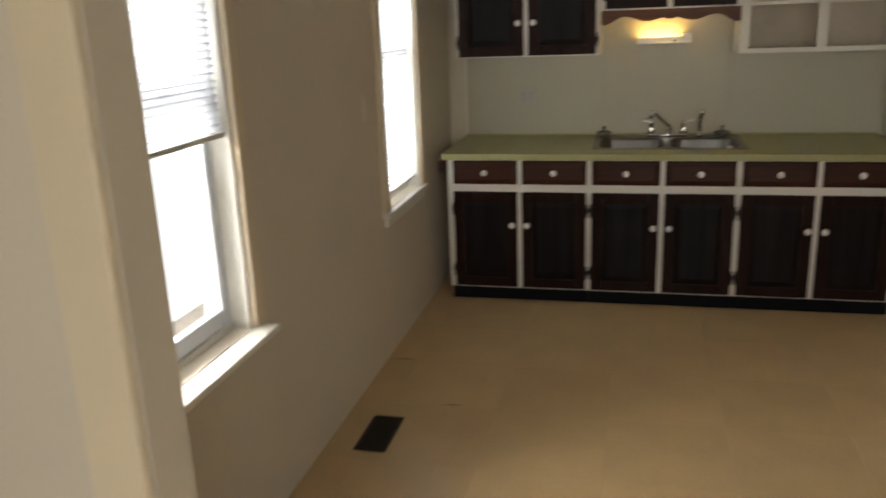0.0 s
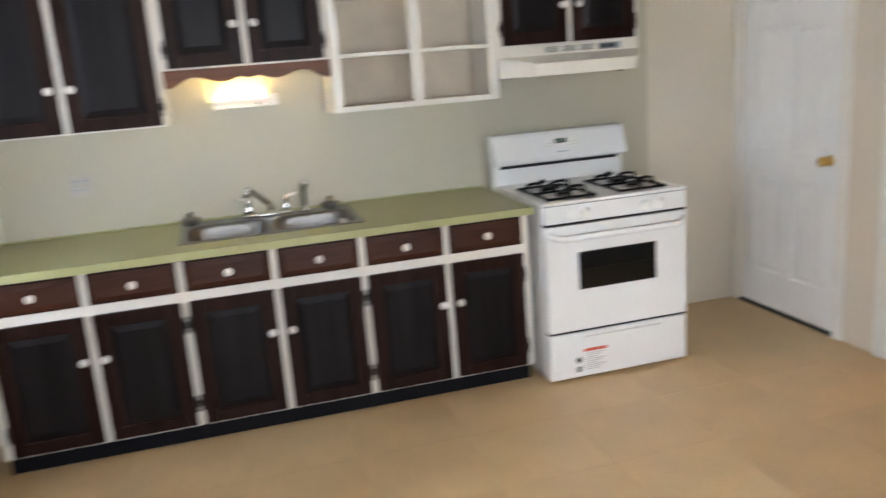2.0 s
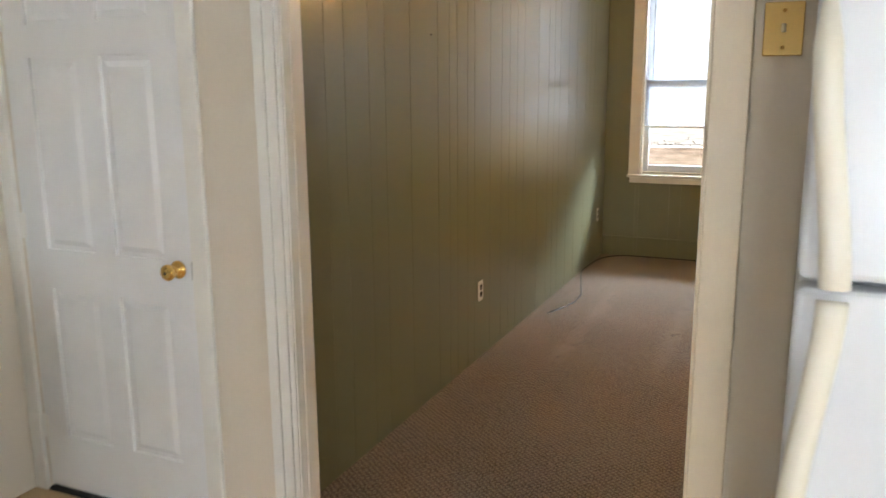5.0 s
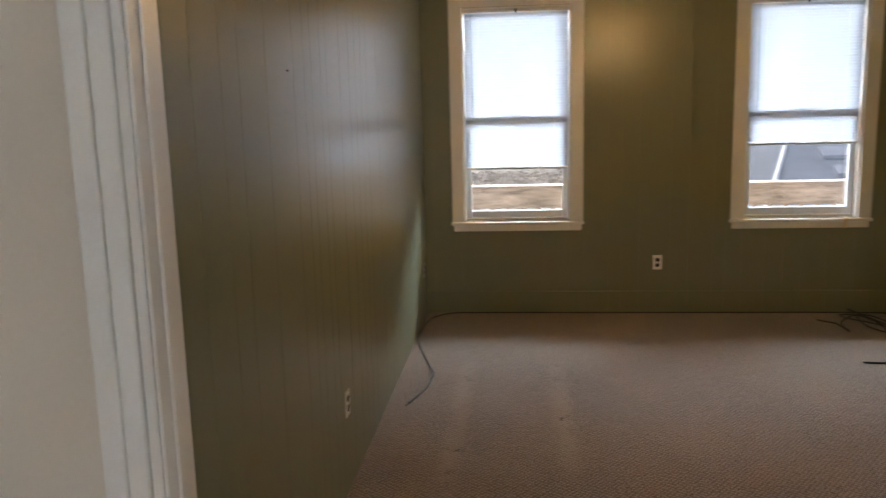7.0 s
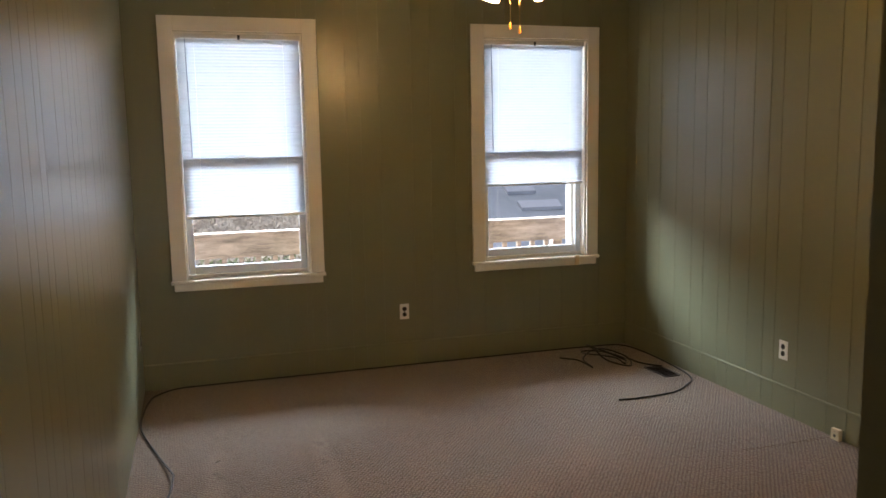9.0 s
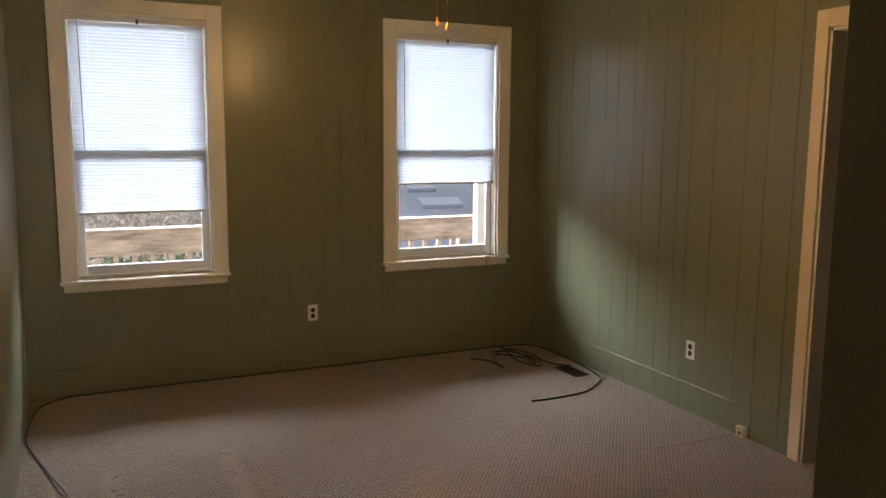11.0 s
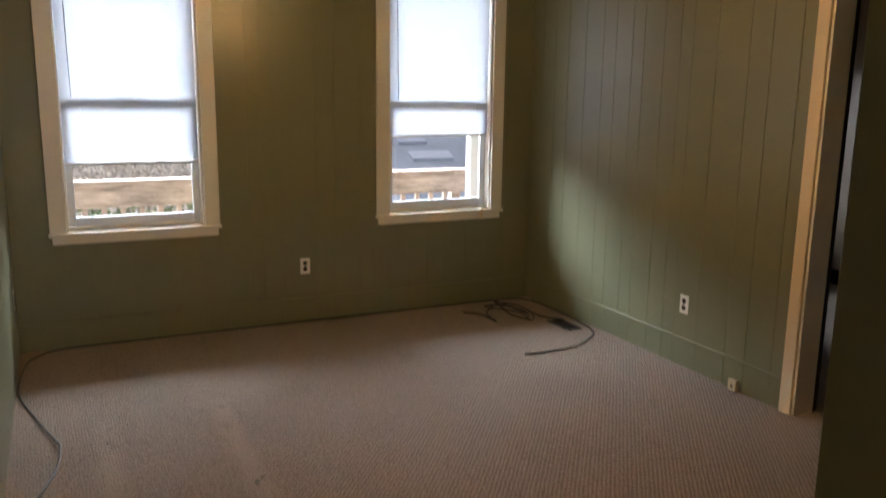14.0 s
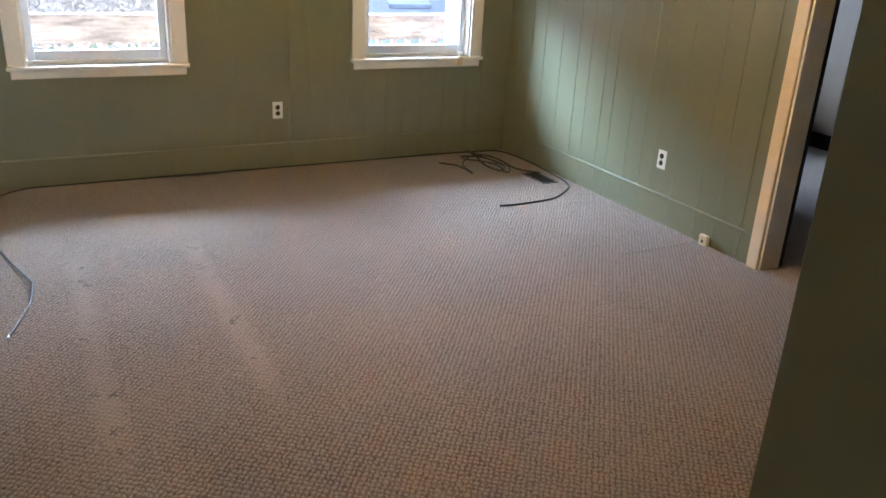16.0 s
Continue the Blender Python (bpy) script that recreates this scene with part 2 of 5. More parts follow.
# flat black: oven window trim, and gaps' shade painted in as solid strips
BLACKGAP = mat("black_gap_shade_and_trim", (0.006, 0.006, 0.006), 0.8)
LCD = glow_mat("display_digits", (0.35, 0.5, 0.42), 0.12)
RED = mat("red_label", (0.62, 0.10, 0.05), 0.5, bump=0)
PAPER = mat("white_label", (0.80, 0.79, 0.77), 0.5, bump=0)
INK = mat("black_print", (0.02, 0.02, 0.02), 0.5, bump=0)
GREYINK = mat("grey_print", (0.45, 0.45, 0.45), 0.5, bump=0)
OUTLETW = mat("white_plastic", (0.80, 0.79, 0.75), 0.3, vary=0.02, bump=0)
PUTTY = mat("aged_putty_plastic", (0.36, 0.29, 0.20), 0.4, vary=0.06, bump=0)
PLATE = mat("worn_brass_plate", (0.60, 0.41, 0.15), 0.36, metal=1.0, vary=0.08, bump=0.004)
IVORY = mat("ivory_plastic", (0.68, 0.58, 0.38), 0.4, vary=0.04, bump=0)
CABLE = mat("black_cable", (0.015, 0.014, 0.013), 0.5, bump=0)
VENTM = mat("brown_metal_register", (0.030, 0.022, 0.017), 0.45, metal=0.3)
VINYLFRAME = mat("white_vinyl_sash", (0.72, 0.76, 0.82), 0.35, vary=0.03, bump=0.01)
BLIND = blind_mat()
BLINDRAIL = mat("blind_rail", (0.70, 0.69, 0.66), 0.4, bump=0.01)
GLASS = glass_mat("window_glass")
DECKWOOD = mat("weathered_deck_wood", (0.36, 0.275, 0.22), 0.8, vary=0.6, scale=5, bump=0.2, grain=40, stretch=(4, 0.7, 4), per_object=0.08)
ROOFM = mat("grey_shingles", (0.15, 0.17, 0.20), 0.85, vary=0.18, scale=2, bump=0.3, grain=20)
SIDING = mat("white_siding", (0.70, 0.71, 0.72), 0.6, vary=0.06, scale=1)
DIRT = mat("leaf_litter_ground", (0.42, 0.39, 0.33), 0.95, vary=0.55, scale=0.7, bump=0.4, grain=5)
LEAF = mat("bare_brush", (0.45, 0.41, 0.35), 0.8, vary=0.5, scale=2)
LEAFG = mat("grass_green", (0.20, 0.25, 0.12), 0.9, vary=0.4, scale=1)
WARMGLASS = glow_mat("lit_frosted_glass", (1.0, 0.58, 0.21), 60.0)
WARMTUBE = glow_mat("lit_tube", (1.0, 0.68, 0.24), 70.0)
BLADE = mat("pale_fan_blade", (0.55, 0.50, 0.43), 0.4, vary=0.15, scale=3)
AMBER = mat("amber_pull", (0.75, 0.28, 0.05), 0.3, bump=0)


# ---- mesh helpers ----
ORIGIN = {}


def thing(name, at, label, category, group="", kind="", turn=0.0):
    e = new(name)
    e.matrix_world = pose(*at, 0, 0, turn)
    e.empty_display_size = 0.1
    ORIGIN[e.name] = Vector(at) if not turn else Vector((0, 0, 0))
    return tagged(e, label, category, group, kind)


def box(bm, x0, x1, y0, y1, z0, z1, bevel=0.0, seg=1):
    r = bmesh.ops.create_cube(bm, size=1.0)
    vs = r["verts"]
    bmesh.ops.scale(bm, vec=(abs(x1 - x0), abs(y1 - y0), abs(z1 - z0)), verts=vs)
    bmesh.ops.translate(bm, vec=((x0 + x1) / 2, (y0 + y1) / 2, (z0 + z1) / 2), verts=vs)
    if bevel:
        es = list({e for v in vs for e in v.link_edges})
        bmesh.ops.bevel(bm, geom=es, offset=bevel, segments=seg, affect="EDGES", profile=0.5)
    return bm


def lathe(bm, profile, at, axis="z", n=20):
    """Turned shape: (radius, along) pairs round an axis."""
    rings = []
    for r, h in profile:
        ring = []
        for i in range(n):
            a = 2 * math.pi * i / n
            c, s = r * math.cos(a), r * math.sin(a)
            p = {"z": (c, s, h), "y": (c, h, s), "x": (h, c, s)}[axis]
            ring.append(bm.verts.new(Vector(at) + Vector(p)))
        rings.append(ring)
    for a, b in zip(rings, rings[1:]):
        for i in range(n):
            bm.faces.new((a[i], a[(i + 1) % n], b[(i + 1) % n], b[i]))
    for ring in (rings[0], rings[-1]):
        bm.faces.new(ring)
    bmesh.ops.recalc_face_normals(bm, faces=bm.faces)
    return bm


def tube(bm, pts, r, n=8):
    """A round bar along points."""
    pts = [Vector(p) for p in pts]
    rings = []
    for i, p in enumerate(pts):
        d = (pts[min(i + 1, len(pts) - 1)] - pts[max(i - 1, 0)]).normalized()
        up = Vector((0, 0, 1)) if abs(d.z) < 0.9 else Vector((1, 0, 0))
        u = d.cross(up).normalized()
        v = d.cross(u)
        rr = r[i] if isinstance(r, (list, tuple)) else r
        rings.append([bm.verts.new(p + rr * (math.cos(2 * math.pi * k / n) * u + math.sin(2 * math.pi * k / n) * v)) for k in range(n)])
    for a, b in zip(rings, rings[1:]):
        for k in range(n):
            bm.faces.new((a[k], a[(k + 1) % n], b[(k + 1) % n], b[k]))
    bm.faces.new(rings[0])
    bm.faces.new(rings[-1])
    bmesh.ops.recalc_face_normals(bm, faces=bm.faces)
    return bm


def prism(bm, outline, a0, a1, axis="y"):
    """An outline pulled out along an axis. Outline in the two other axes, in the order x, y, z."""
    def put(p, a):
        return {"x": (a, p[0], p[1]), "y": (p[0], a, p[1]), "z": (p[0], p[1], a)}[axis]
    lo = [bm.verts.new(put(p, a0)) for p in outline]
    hi = [bm.verts.new(put(p, a1)) for p in outline]
    bm.faces.new(lo)
    bm.faces.new(hi)
    for i in range(len(outline)):
        j = (i + 1) % len(outline)
        bm.faces.new((lo[i], lo[j], hi[j], hi[i]))
    bmesh.ops.recalc_face_normals(bm, faces=bm.faces)
    return bm


def part(name, bm, material, parent=None, label="", smooth=False):
    me = bpy.data.meshes.new(name)
    if parent is not None:
        p, shift = parent, Vector((0, 0, 0))
        while p is not None:
            if p.name in ORIGIN:
                shift = ORIGIN[p.name]
                break
            p = p.parent
        bmesh.ops.translate(bm, vec=-shift, verts=bm.verts)
    bm.to_mesh(me)
    bm.free()
    me.materials.append(material)
    if smooth:
        for f in me.polygons:
            f.use_smooth = True
    ob = new(name, me)
    if parent is not None:
        ob.parent = parent
    if label:
        ob["label"] = label
    return ob


def B(*a, **k):
    return box(bmesh.new(), *a, **k)


def structure(name, bm, material, label, category):
    ob = part(name, bm, material)
    return tagged(ob, label, category, kind="structure")


PIECES = {}


def piece(name, size, at, material, parent, turn=0.0):
    """One flat piece with chamfered face; alike pieces share their mesh."""
    key = (name, tuple(round(s, 4) for s in size), material.name)
    if key not in PIECES:
        bm = B(-size[0] / 2, size[0] / 2, -size[1] / 2, size[1] / 2, -size[2] / 2, size[2] / 2)
        me = bpy.data.meshes.new(name)
        bm.to_mesh(me)
        bm.free()
        me.materials.append(material)
        PIECES[key] = me
    ob = new(name, PIECES[key])
    ob.parent = parent
    ob.matrix_local = pose(*at, 0, 0, turn)
    return ob


# ---- plan ----
KW, KE, KN, KS = 0.0, 4.245, 0.10, -4.21         # kitchen faces
WT = 0.09                                        # inner walls
LW, LE, LN, LS = KE + WT, 9.47, -0.975, -4.685   # living room faces
CH = 2.89
BEAD = 0.172                                     # skirting bead of the panelling
SILL_DROP = 0.03                                 # the southern kitchen window sits lower
WIN_K = ((-1.40, -0.755), (-3.485, -2.90))        # kitchen windows along y
WIN_L = ((-2.138, -1.294), (-4.322, -3.467))       # living room windows along y
KZ0, KZ1 = 0.745, 2.20
LZ0, LZ1 = 0.760, 2.425
OP0, OP1, OPZ = -2.38, -1.15, 2.08               # wide opening to the living room
PD0, PD1, PDZ = -0.765, 0.03, 2.04               # panelled door
SD0, SD1, SDZ = 5.93, 6.772, 2.225                # doorway in the south wall
ED0, ED1, EDZ = 0.585, 3.0, 2.25                # doorway the walk starts from, widened out of view for the hall fill


def wall_with_holes(bm, axis, a, b, lo, hi, z1, holes, z0=0.0):
    """A wall slab between planes a and b, from lo to hi along it, with rectangular holes (lo, hi, z0, z1)."""
    def slab(u0, u1, w0, w1):
        if u1 - u0 < 1e-4 or w1 - w0 < 1e-4:
            return
        if axis == "x":
            box(bm, a, b, u0, u1, w0, w1)
        else:
            box(bm, u0, u1, a, b, w0, w1)
    at = lo
    for h0, h1, g0, g1 in sorted(holes):
        slab(at, h0, z0, z1)
        slab(h0, h1, z0, g0)
        slab(h0, h1, g1, z1)
        at = h1
    slab(at, hi, z0, z1)
    return bm


# ---- kitchen shell ----
floor_k = structure("floor_kitchen", B(KW - 0.15, KE + 0.068, KS - 0.09, KN + 0.12, -0.12, -0.004), GROUT, "beige vinyl tile kitchen floor with thin joints", "floor")
wall_kw = structure("wall_west", wall_with_holes(bmesh.new(), "x", -0.16, KW, -6.6, KN + 0.12, CH, [(*WIN_K[0], KZ0, KZ1), (*WIN_K[1], KZ0 - SILL_DROP, KZ1)]), CREAM, "cream painted plaster wall with two windows", "wall")
wall_kn = structure("wall_north", B(KW, KE + WT, KN, KN + 0.12, 0, CH), CREAM, "cream painted wall behind the cooker and counter", "wall")
wall_ke = structure("wall_east", wall_with_holes(bmesh.new(), "x", KE, LW, -6.6, KN, CH, [(PD0, PD1, 0, PDZ), (OP0, OP1, 0, OPZ)]), CREAM, "cream painted wall with a door and a wide opening", "wall")
wall_ks = structure("wall_south", wall_with_holes(bmesh.new(), "y", KS - WT, KS, KW, KE, CH, [(ED0, ED1, 0, EDZ)]), CREAM, "cream painted wall with a doorway", "wall")
structure("ceiling_kitchen", B(KW - 0.16, LW, -6.6, KN + 0.12, CH, CH + 0.1), CEIL, "off-white painted ceiling", "ceiling")
structure("floor_hall", B(KW - 0.16, KE, -6.6, KS - WT, -0.12, 0.0), VINYL, "beige vinyl floor of the next room", "floor")
# the hall opening is out of view, added to admit the fill lamp
structure("wall_hall", wall_with_holes(bmesh.new(), "y", -6.72, -6.6, KW - 0.16, LW, CH, [(0.8, 3.0, 0.8, 2.3)], -0.1), CREAM, "plain cream painted wall with an added opening for fill light", "wall")
structure("wall_closet", B(LW + 0.5, LW + 0.6, -0.86, KN + 0.12, 0, CH), CREAM, "plain closet wall behind the panelled door", "wall")
structure("doorway_casing", box(box(box(bmesh.new(), ED0 - 0.085, ED0 - 0.002, KS - WT - 0.018, KS - WT, 0, EDZ + 0.08, 0.004), ED1 + 0.002, ED1 + 0.085, KS - WT - 0.018, KS - WT, 0, EDZ + 0.08, 0.004), ED0 - 0.002, ED1 + 0.002, KS - WT - 0.018, KS - WT, EDZ + 0.002, EDZ + 0.08, 0.004), CREAMTRIM, "painted wooden casing round the doorway", "trim")

# ---- living room shell ----
structure("floor_living_room", B(KE + 0.0685, LE + 0.15, LS - 0.06, LN + 0.12, -0.12, 0.006), CARPET, "worn beige-brown loop carpet", "carpet")
wall_ln = structure("wall_panelled_north", B(LW, LE + 0.15, LN + 0.004, LN + 0.13, 0, CH), GREEN, "olive green painted plank panelling", "wall")
wall_le = structure("wall_panelled_east", wall_with_holes(bmesh.new(), "x", LE + 0.004, LE + 0.15, LS - 0.12, LN + 0.004, CH, [(*WIN_L[0], LZ0, LZ1), (*WIN_L[1], LZ0, LZ1)]), GREEN, "olive green painted panelled wall with two windows", "wall")
wall_ls = structure("wall_panelled_south", wall_with_holes(bmesh.new(), "y", LS - 0.12, LS - 0.004, LW, LE + 0.004, CH, [(SD0, SD1, 0, SDZ)]), GREEN, "olive green painted plank panelling with a doorway", "wall")
structure("wall_green_west", wall_with_holes(bmesh.new(), "x", LW, LW + 0.008, LS, LN, CH, [(OP0, OP1, 0, OPZ)]), GREEN, "olive green painted wall beside the opening", "wall")
structure("ceiling_living_room", B(LW, LE + 0.15, LS - 0.12, LN + 0.13, CH, CH + 0.1), CEIL, "off-white painted ceiling", "ceiling")

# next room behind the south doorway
# glowing sheet added outside so the kitchen panes read white
structure("backdrop", B(-6.1, -6.0, -14.0, 20.0, -2.9, 9.0), HAZE_GLOW, "plain glowing backdrop added beyond the kitchen windows for white panes", "backdrop")
structure("floor_bedroom", B(LW, LE + 0.15, -7.5, LS - 0.06, -0.12, 0.004), CARPET, "beige-brown carpet of the next room", "carpet")
# its opening is unseen, added so daylight reaches the next room's carpet
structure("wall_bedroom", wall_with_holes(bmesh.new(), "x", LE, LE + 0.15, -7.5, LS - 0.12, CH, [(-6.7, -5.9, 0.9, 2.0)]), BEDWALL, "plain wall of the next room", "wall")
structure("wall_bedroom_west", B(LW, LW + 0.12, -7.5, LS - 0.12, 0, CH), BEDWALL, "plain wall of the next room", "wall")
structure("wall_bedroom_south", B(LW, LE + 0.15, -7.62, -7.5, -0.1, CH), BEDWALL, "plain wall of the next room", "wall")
structure("ceiling_bedroom", B(LW, LE + 0.15, -7.62, LS - 0.12, CH, CH + 0.1), CEIL, "plain ceiling of the next room", "ceiling")
structure("baseboard_bedroom", B(LW + 0.12, LE, -7.5, -7.485, 0.004, 0.14, 0.003), DARKWOOD, "dark wooden baseboard", "baseboard")

# ---- trims of the kitchen openings ----
def casing_run(bm, axis_x, y0, y1, z0, z1, side=-1):
    """A stepped flat casing on a wall at x, standing proud to one side."""
    box(bm, axis_x + side * 0.018, axis_x, y0, y1, z0, z1, 0.003)
    return bm


pc = thing("door_casing", (KE, PD0, 0), "white painted casing round the panelled door", "trim", kind="structure")
part("casing_side", casing_run(bmesh.new(), KE, PD0 - 0.072, PD0 - 0.004, 0, PDZ + 0.07), TRIM, pc)
part("casing_side", casing_run(bmesh.new(), KE, PD1 + 0.004, KN - 0.003, 0, PDZ + 0.07), TRIM, pc)
part("casing_head", casing_run(bmesh.new(), KE, PD0 - 0.004, PD1 + 0.004, PDZ + 0.004, PDZ + 0.07), TRIM, pc)
# black strip stands in for the shaded gap below the door leaf
part("threshold", B(KE - 0.012, KE + 0.05, PD0, PD1, -0.002, 0.012), BLACKGAP, pc, "black threshold strip, painting in the shade under the door")

oc = thing("opening_casing", (KE, OP1, 0), "white painted stepped casing of the wide opening", "trim", kind="structure")
for y0, y1, d in ((OP1 + 0.050, OP1 + 0.088, 0.024), (OP1 + 0.014, OP1 + 0.0495, 0.018), (OP1 - 0.004, OP1 + 0.0135, 0.011)):
    part("casing_board", B(KE - d, KE, y0, y1, 0, OPZ + 0.09, 0.004, 2), TRIM, oc)
part("jamb", B(KE - 0.006, LW + 0.010, OP1 - 0.010, OP1 - 0.0045, 0, OPZ - 0.003, 0.002), TRIM, oc)
part("jamb_stop", B(KE + 0.030, KE + 0.060, OP1 - 0.016, OP1 - 0.0105, 0, OPZ - 0.003, 0.002), TRIM, oc)
part("casing_board", B(KE - 0.018, KE, OP0 - 0.085, OP0 + 0.004, 0, OPZ + 0.09, 0.004, 2), CREAMTRIM, oc)
part("jamb", B(KE - 0.006, LW + 0.010, OP0 + 0.0045, OP0 + 0.014, 0, OPZ - 0.003, 0.002), CREAMTRIM, oc)
part("casing_head", B(KE - 0.018, KE, OP0 + 0.005, OP1 - 0.005, OPZ + 0.002, OPZ + 0.09, 0.004), TRIM, oc)
part("carpet_strip", B(KE + 0.062, KE + 0.076, OP0 + 0.015, OP1 - 0.012, 0.0, 0.009, 0.003), PUTTY, oc, "thin brownish carpet strip")


# ---- six-panel door ----
def panel_door():
    d = thing("panelled_door", (KE + 0.003, PD1, 0.02), "white painted six-panel door, closed, with brass knob", "door")
    x0, x1 = KE + 0.002, KE + 0.038
    y0, y1, z0, z1 = PD0 + 0.003, PD1 - 0.003, 0.022, PDZ - 0.004
    w = y1 - y0
    cols = ((y0 + 0.115, y0 + w / 2 - 0.05), (y0 + w / 2 + 0.05, y1 - 0.115))
    rows = ((0.24, 0.83), (0.98, 1.66), (1.77, 1.94))
    bm = bmesh.new()
    ys = [y0, cols[0][0], cols[0][1], cols[1][0], cols[1][1], y1]
    box(bm, x0, x1, ys[0], ys[1], z0, z1)
    box(bm, x0, x1, ys[2], ys[3], z0, z1)
    box(bm, x0, x1, ys[4], ys[5], z0, z1)
    zs = [z0] + [v for r in rows for v in r] + [z1]
    for c0, c1 in cols:
        for k in range(0, len(zs), 2):
            box(bm, x0, x1, c0, c1, zs[k], zs[k + 1])
        for r0, r1 in rows:
            box(bm, x0 + 0.012, x1, c0, c1, r0, r1)
    bmesh.ops.remove_doubles(bm, verts=bm.verts, dist=1e-5)
    body = part("door_leaf", bm, WHITEDOOR, d)
    for c0, c1 in cols:
        for r0, r1 in rows:
            b2 = bmesh.new()
            prismv = []
            for inset, dx in ((0.004, 0.0115), (0.016, 0.0115), (0.036, 0.003)):
                prismv.append([b2.verts.new((x0 + dx, c, r)) for c, r in ((c0 + inset, r0 + inset), (c1 - inset, r0 + inset), (c1 - inset, r1 - inset), (c0 + inset, r1 - inset))])
            for a, b in zip(prismv, prismv[1:]):
                for i in range(4):
                    b2.faces.new((a[i], a[(i + 1) % 4], b[(i + 1) % 4], b[i]))
            b2.faces.new(prismv[-1])
            bmesh.ops.recalc_face_normals(b2, faces=b2.faces)
            part("panel", b2, WHITEDOOR, d)
    kb = part("door_knob", lathe(bmesh.new(), [(0.031, 0.0), (0.031, -0.006), (0.022, -0.010), (0.012, -0.014), (0.011, -0.030), (0.020, -0.036), (0.0275, -0.048), (0.0275, -0.058), (0.018, -0.066), (0.006, -0.067)], (x0, PD0 + 0.068, 0.954), "x", 24), BRASS, d, "polished brass knob", True)
    part("keyhole", lathe(bmesh.new(), [(0.005, -0.0675), (0.005, -0.069)], (x0, PD0 + 0.068, 0.954), "x", 10), INK, kb)
    part("strike_plate", B(x0 - 0.002, x0 + 0.002, PD0 + 0.001, PD0 + 0.012, 0.925, 0.985), STEEL, d)
    for z in (0.27, 1.06, 1.80):
        b2 = B(x0 - 0.004, x0 + 0.004, PD1 - 0.018, PD1 - 0.006, z - 0.045, z + 0.045, 0.001)
        tube(b2, ((x0 - 0.007, PD1 - 0.003, z - 0.047), (x0 - 0.007, PD1 - 0.003, z + 0.047)), 0.006)
        part("hinge", b2, TRIM, d, "hinge painted over in white")
    return d


panel_door()


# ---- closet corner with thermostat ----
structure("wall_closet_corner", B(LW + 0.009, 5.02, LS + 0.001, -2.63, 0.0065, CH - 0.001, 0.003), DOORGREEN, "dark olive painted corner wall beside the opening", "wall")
th = thing("thermostat", (4.785, -2.6295, 1.505), "round beige thermostat on the dark green wall", "thermostat")
part("base_ring", lathe(bmesh.new(), [(0.046, 0.0005), (0.047, 0.008), (0.044, 0.016)], (4.785, -2.63, 1.505), "y", 32), PUTTY, th, "", True)
part("dark_groove", lathe(bmesh.new(), [(0.0415, 0.0162), (0.0415, 0.0190)], (4.785, -2.63, 1.505), "y", 32), INK, th)
part("cover", lathe(bmesh.new(), [(0.0435, 0.0192), (0.0435, 0.034), (0.040, 0.041), (0.031, 0.044), (0.024, 0.042)], (4.785, -2.63, 1.505), "y", 32), PUTTY, th, "", True)
part("dial_lens", lathe(bmesh.new(), [(0.0215, 0.0422), (0.021, 0.050), (0.017, 0.057), (0.009, 0.061), (0.002, 0.0615)], (4.785, -2.63, 1.505), "y", 28), STEEL, th, "domed grey dial lens", True)


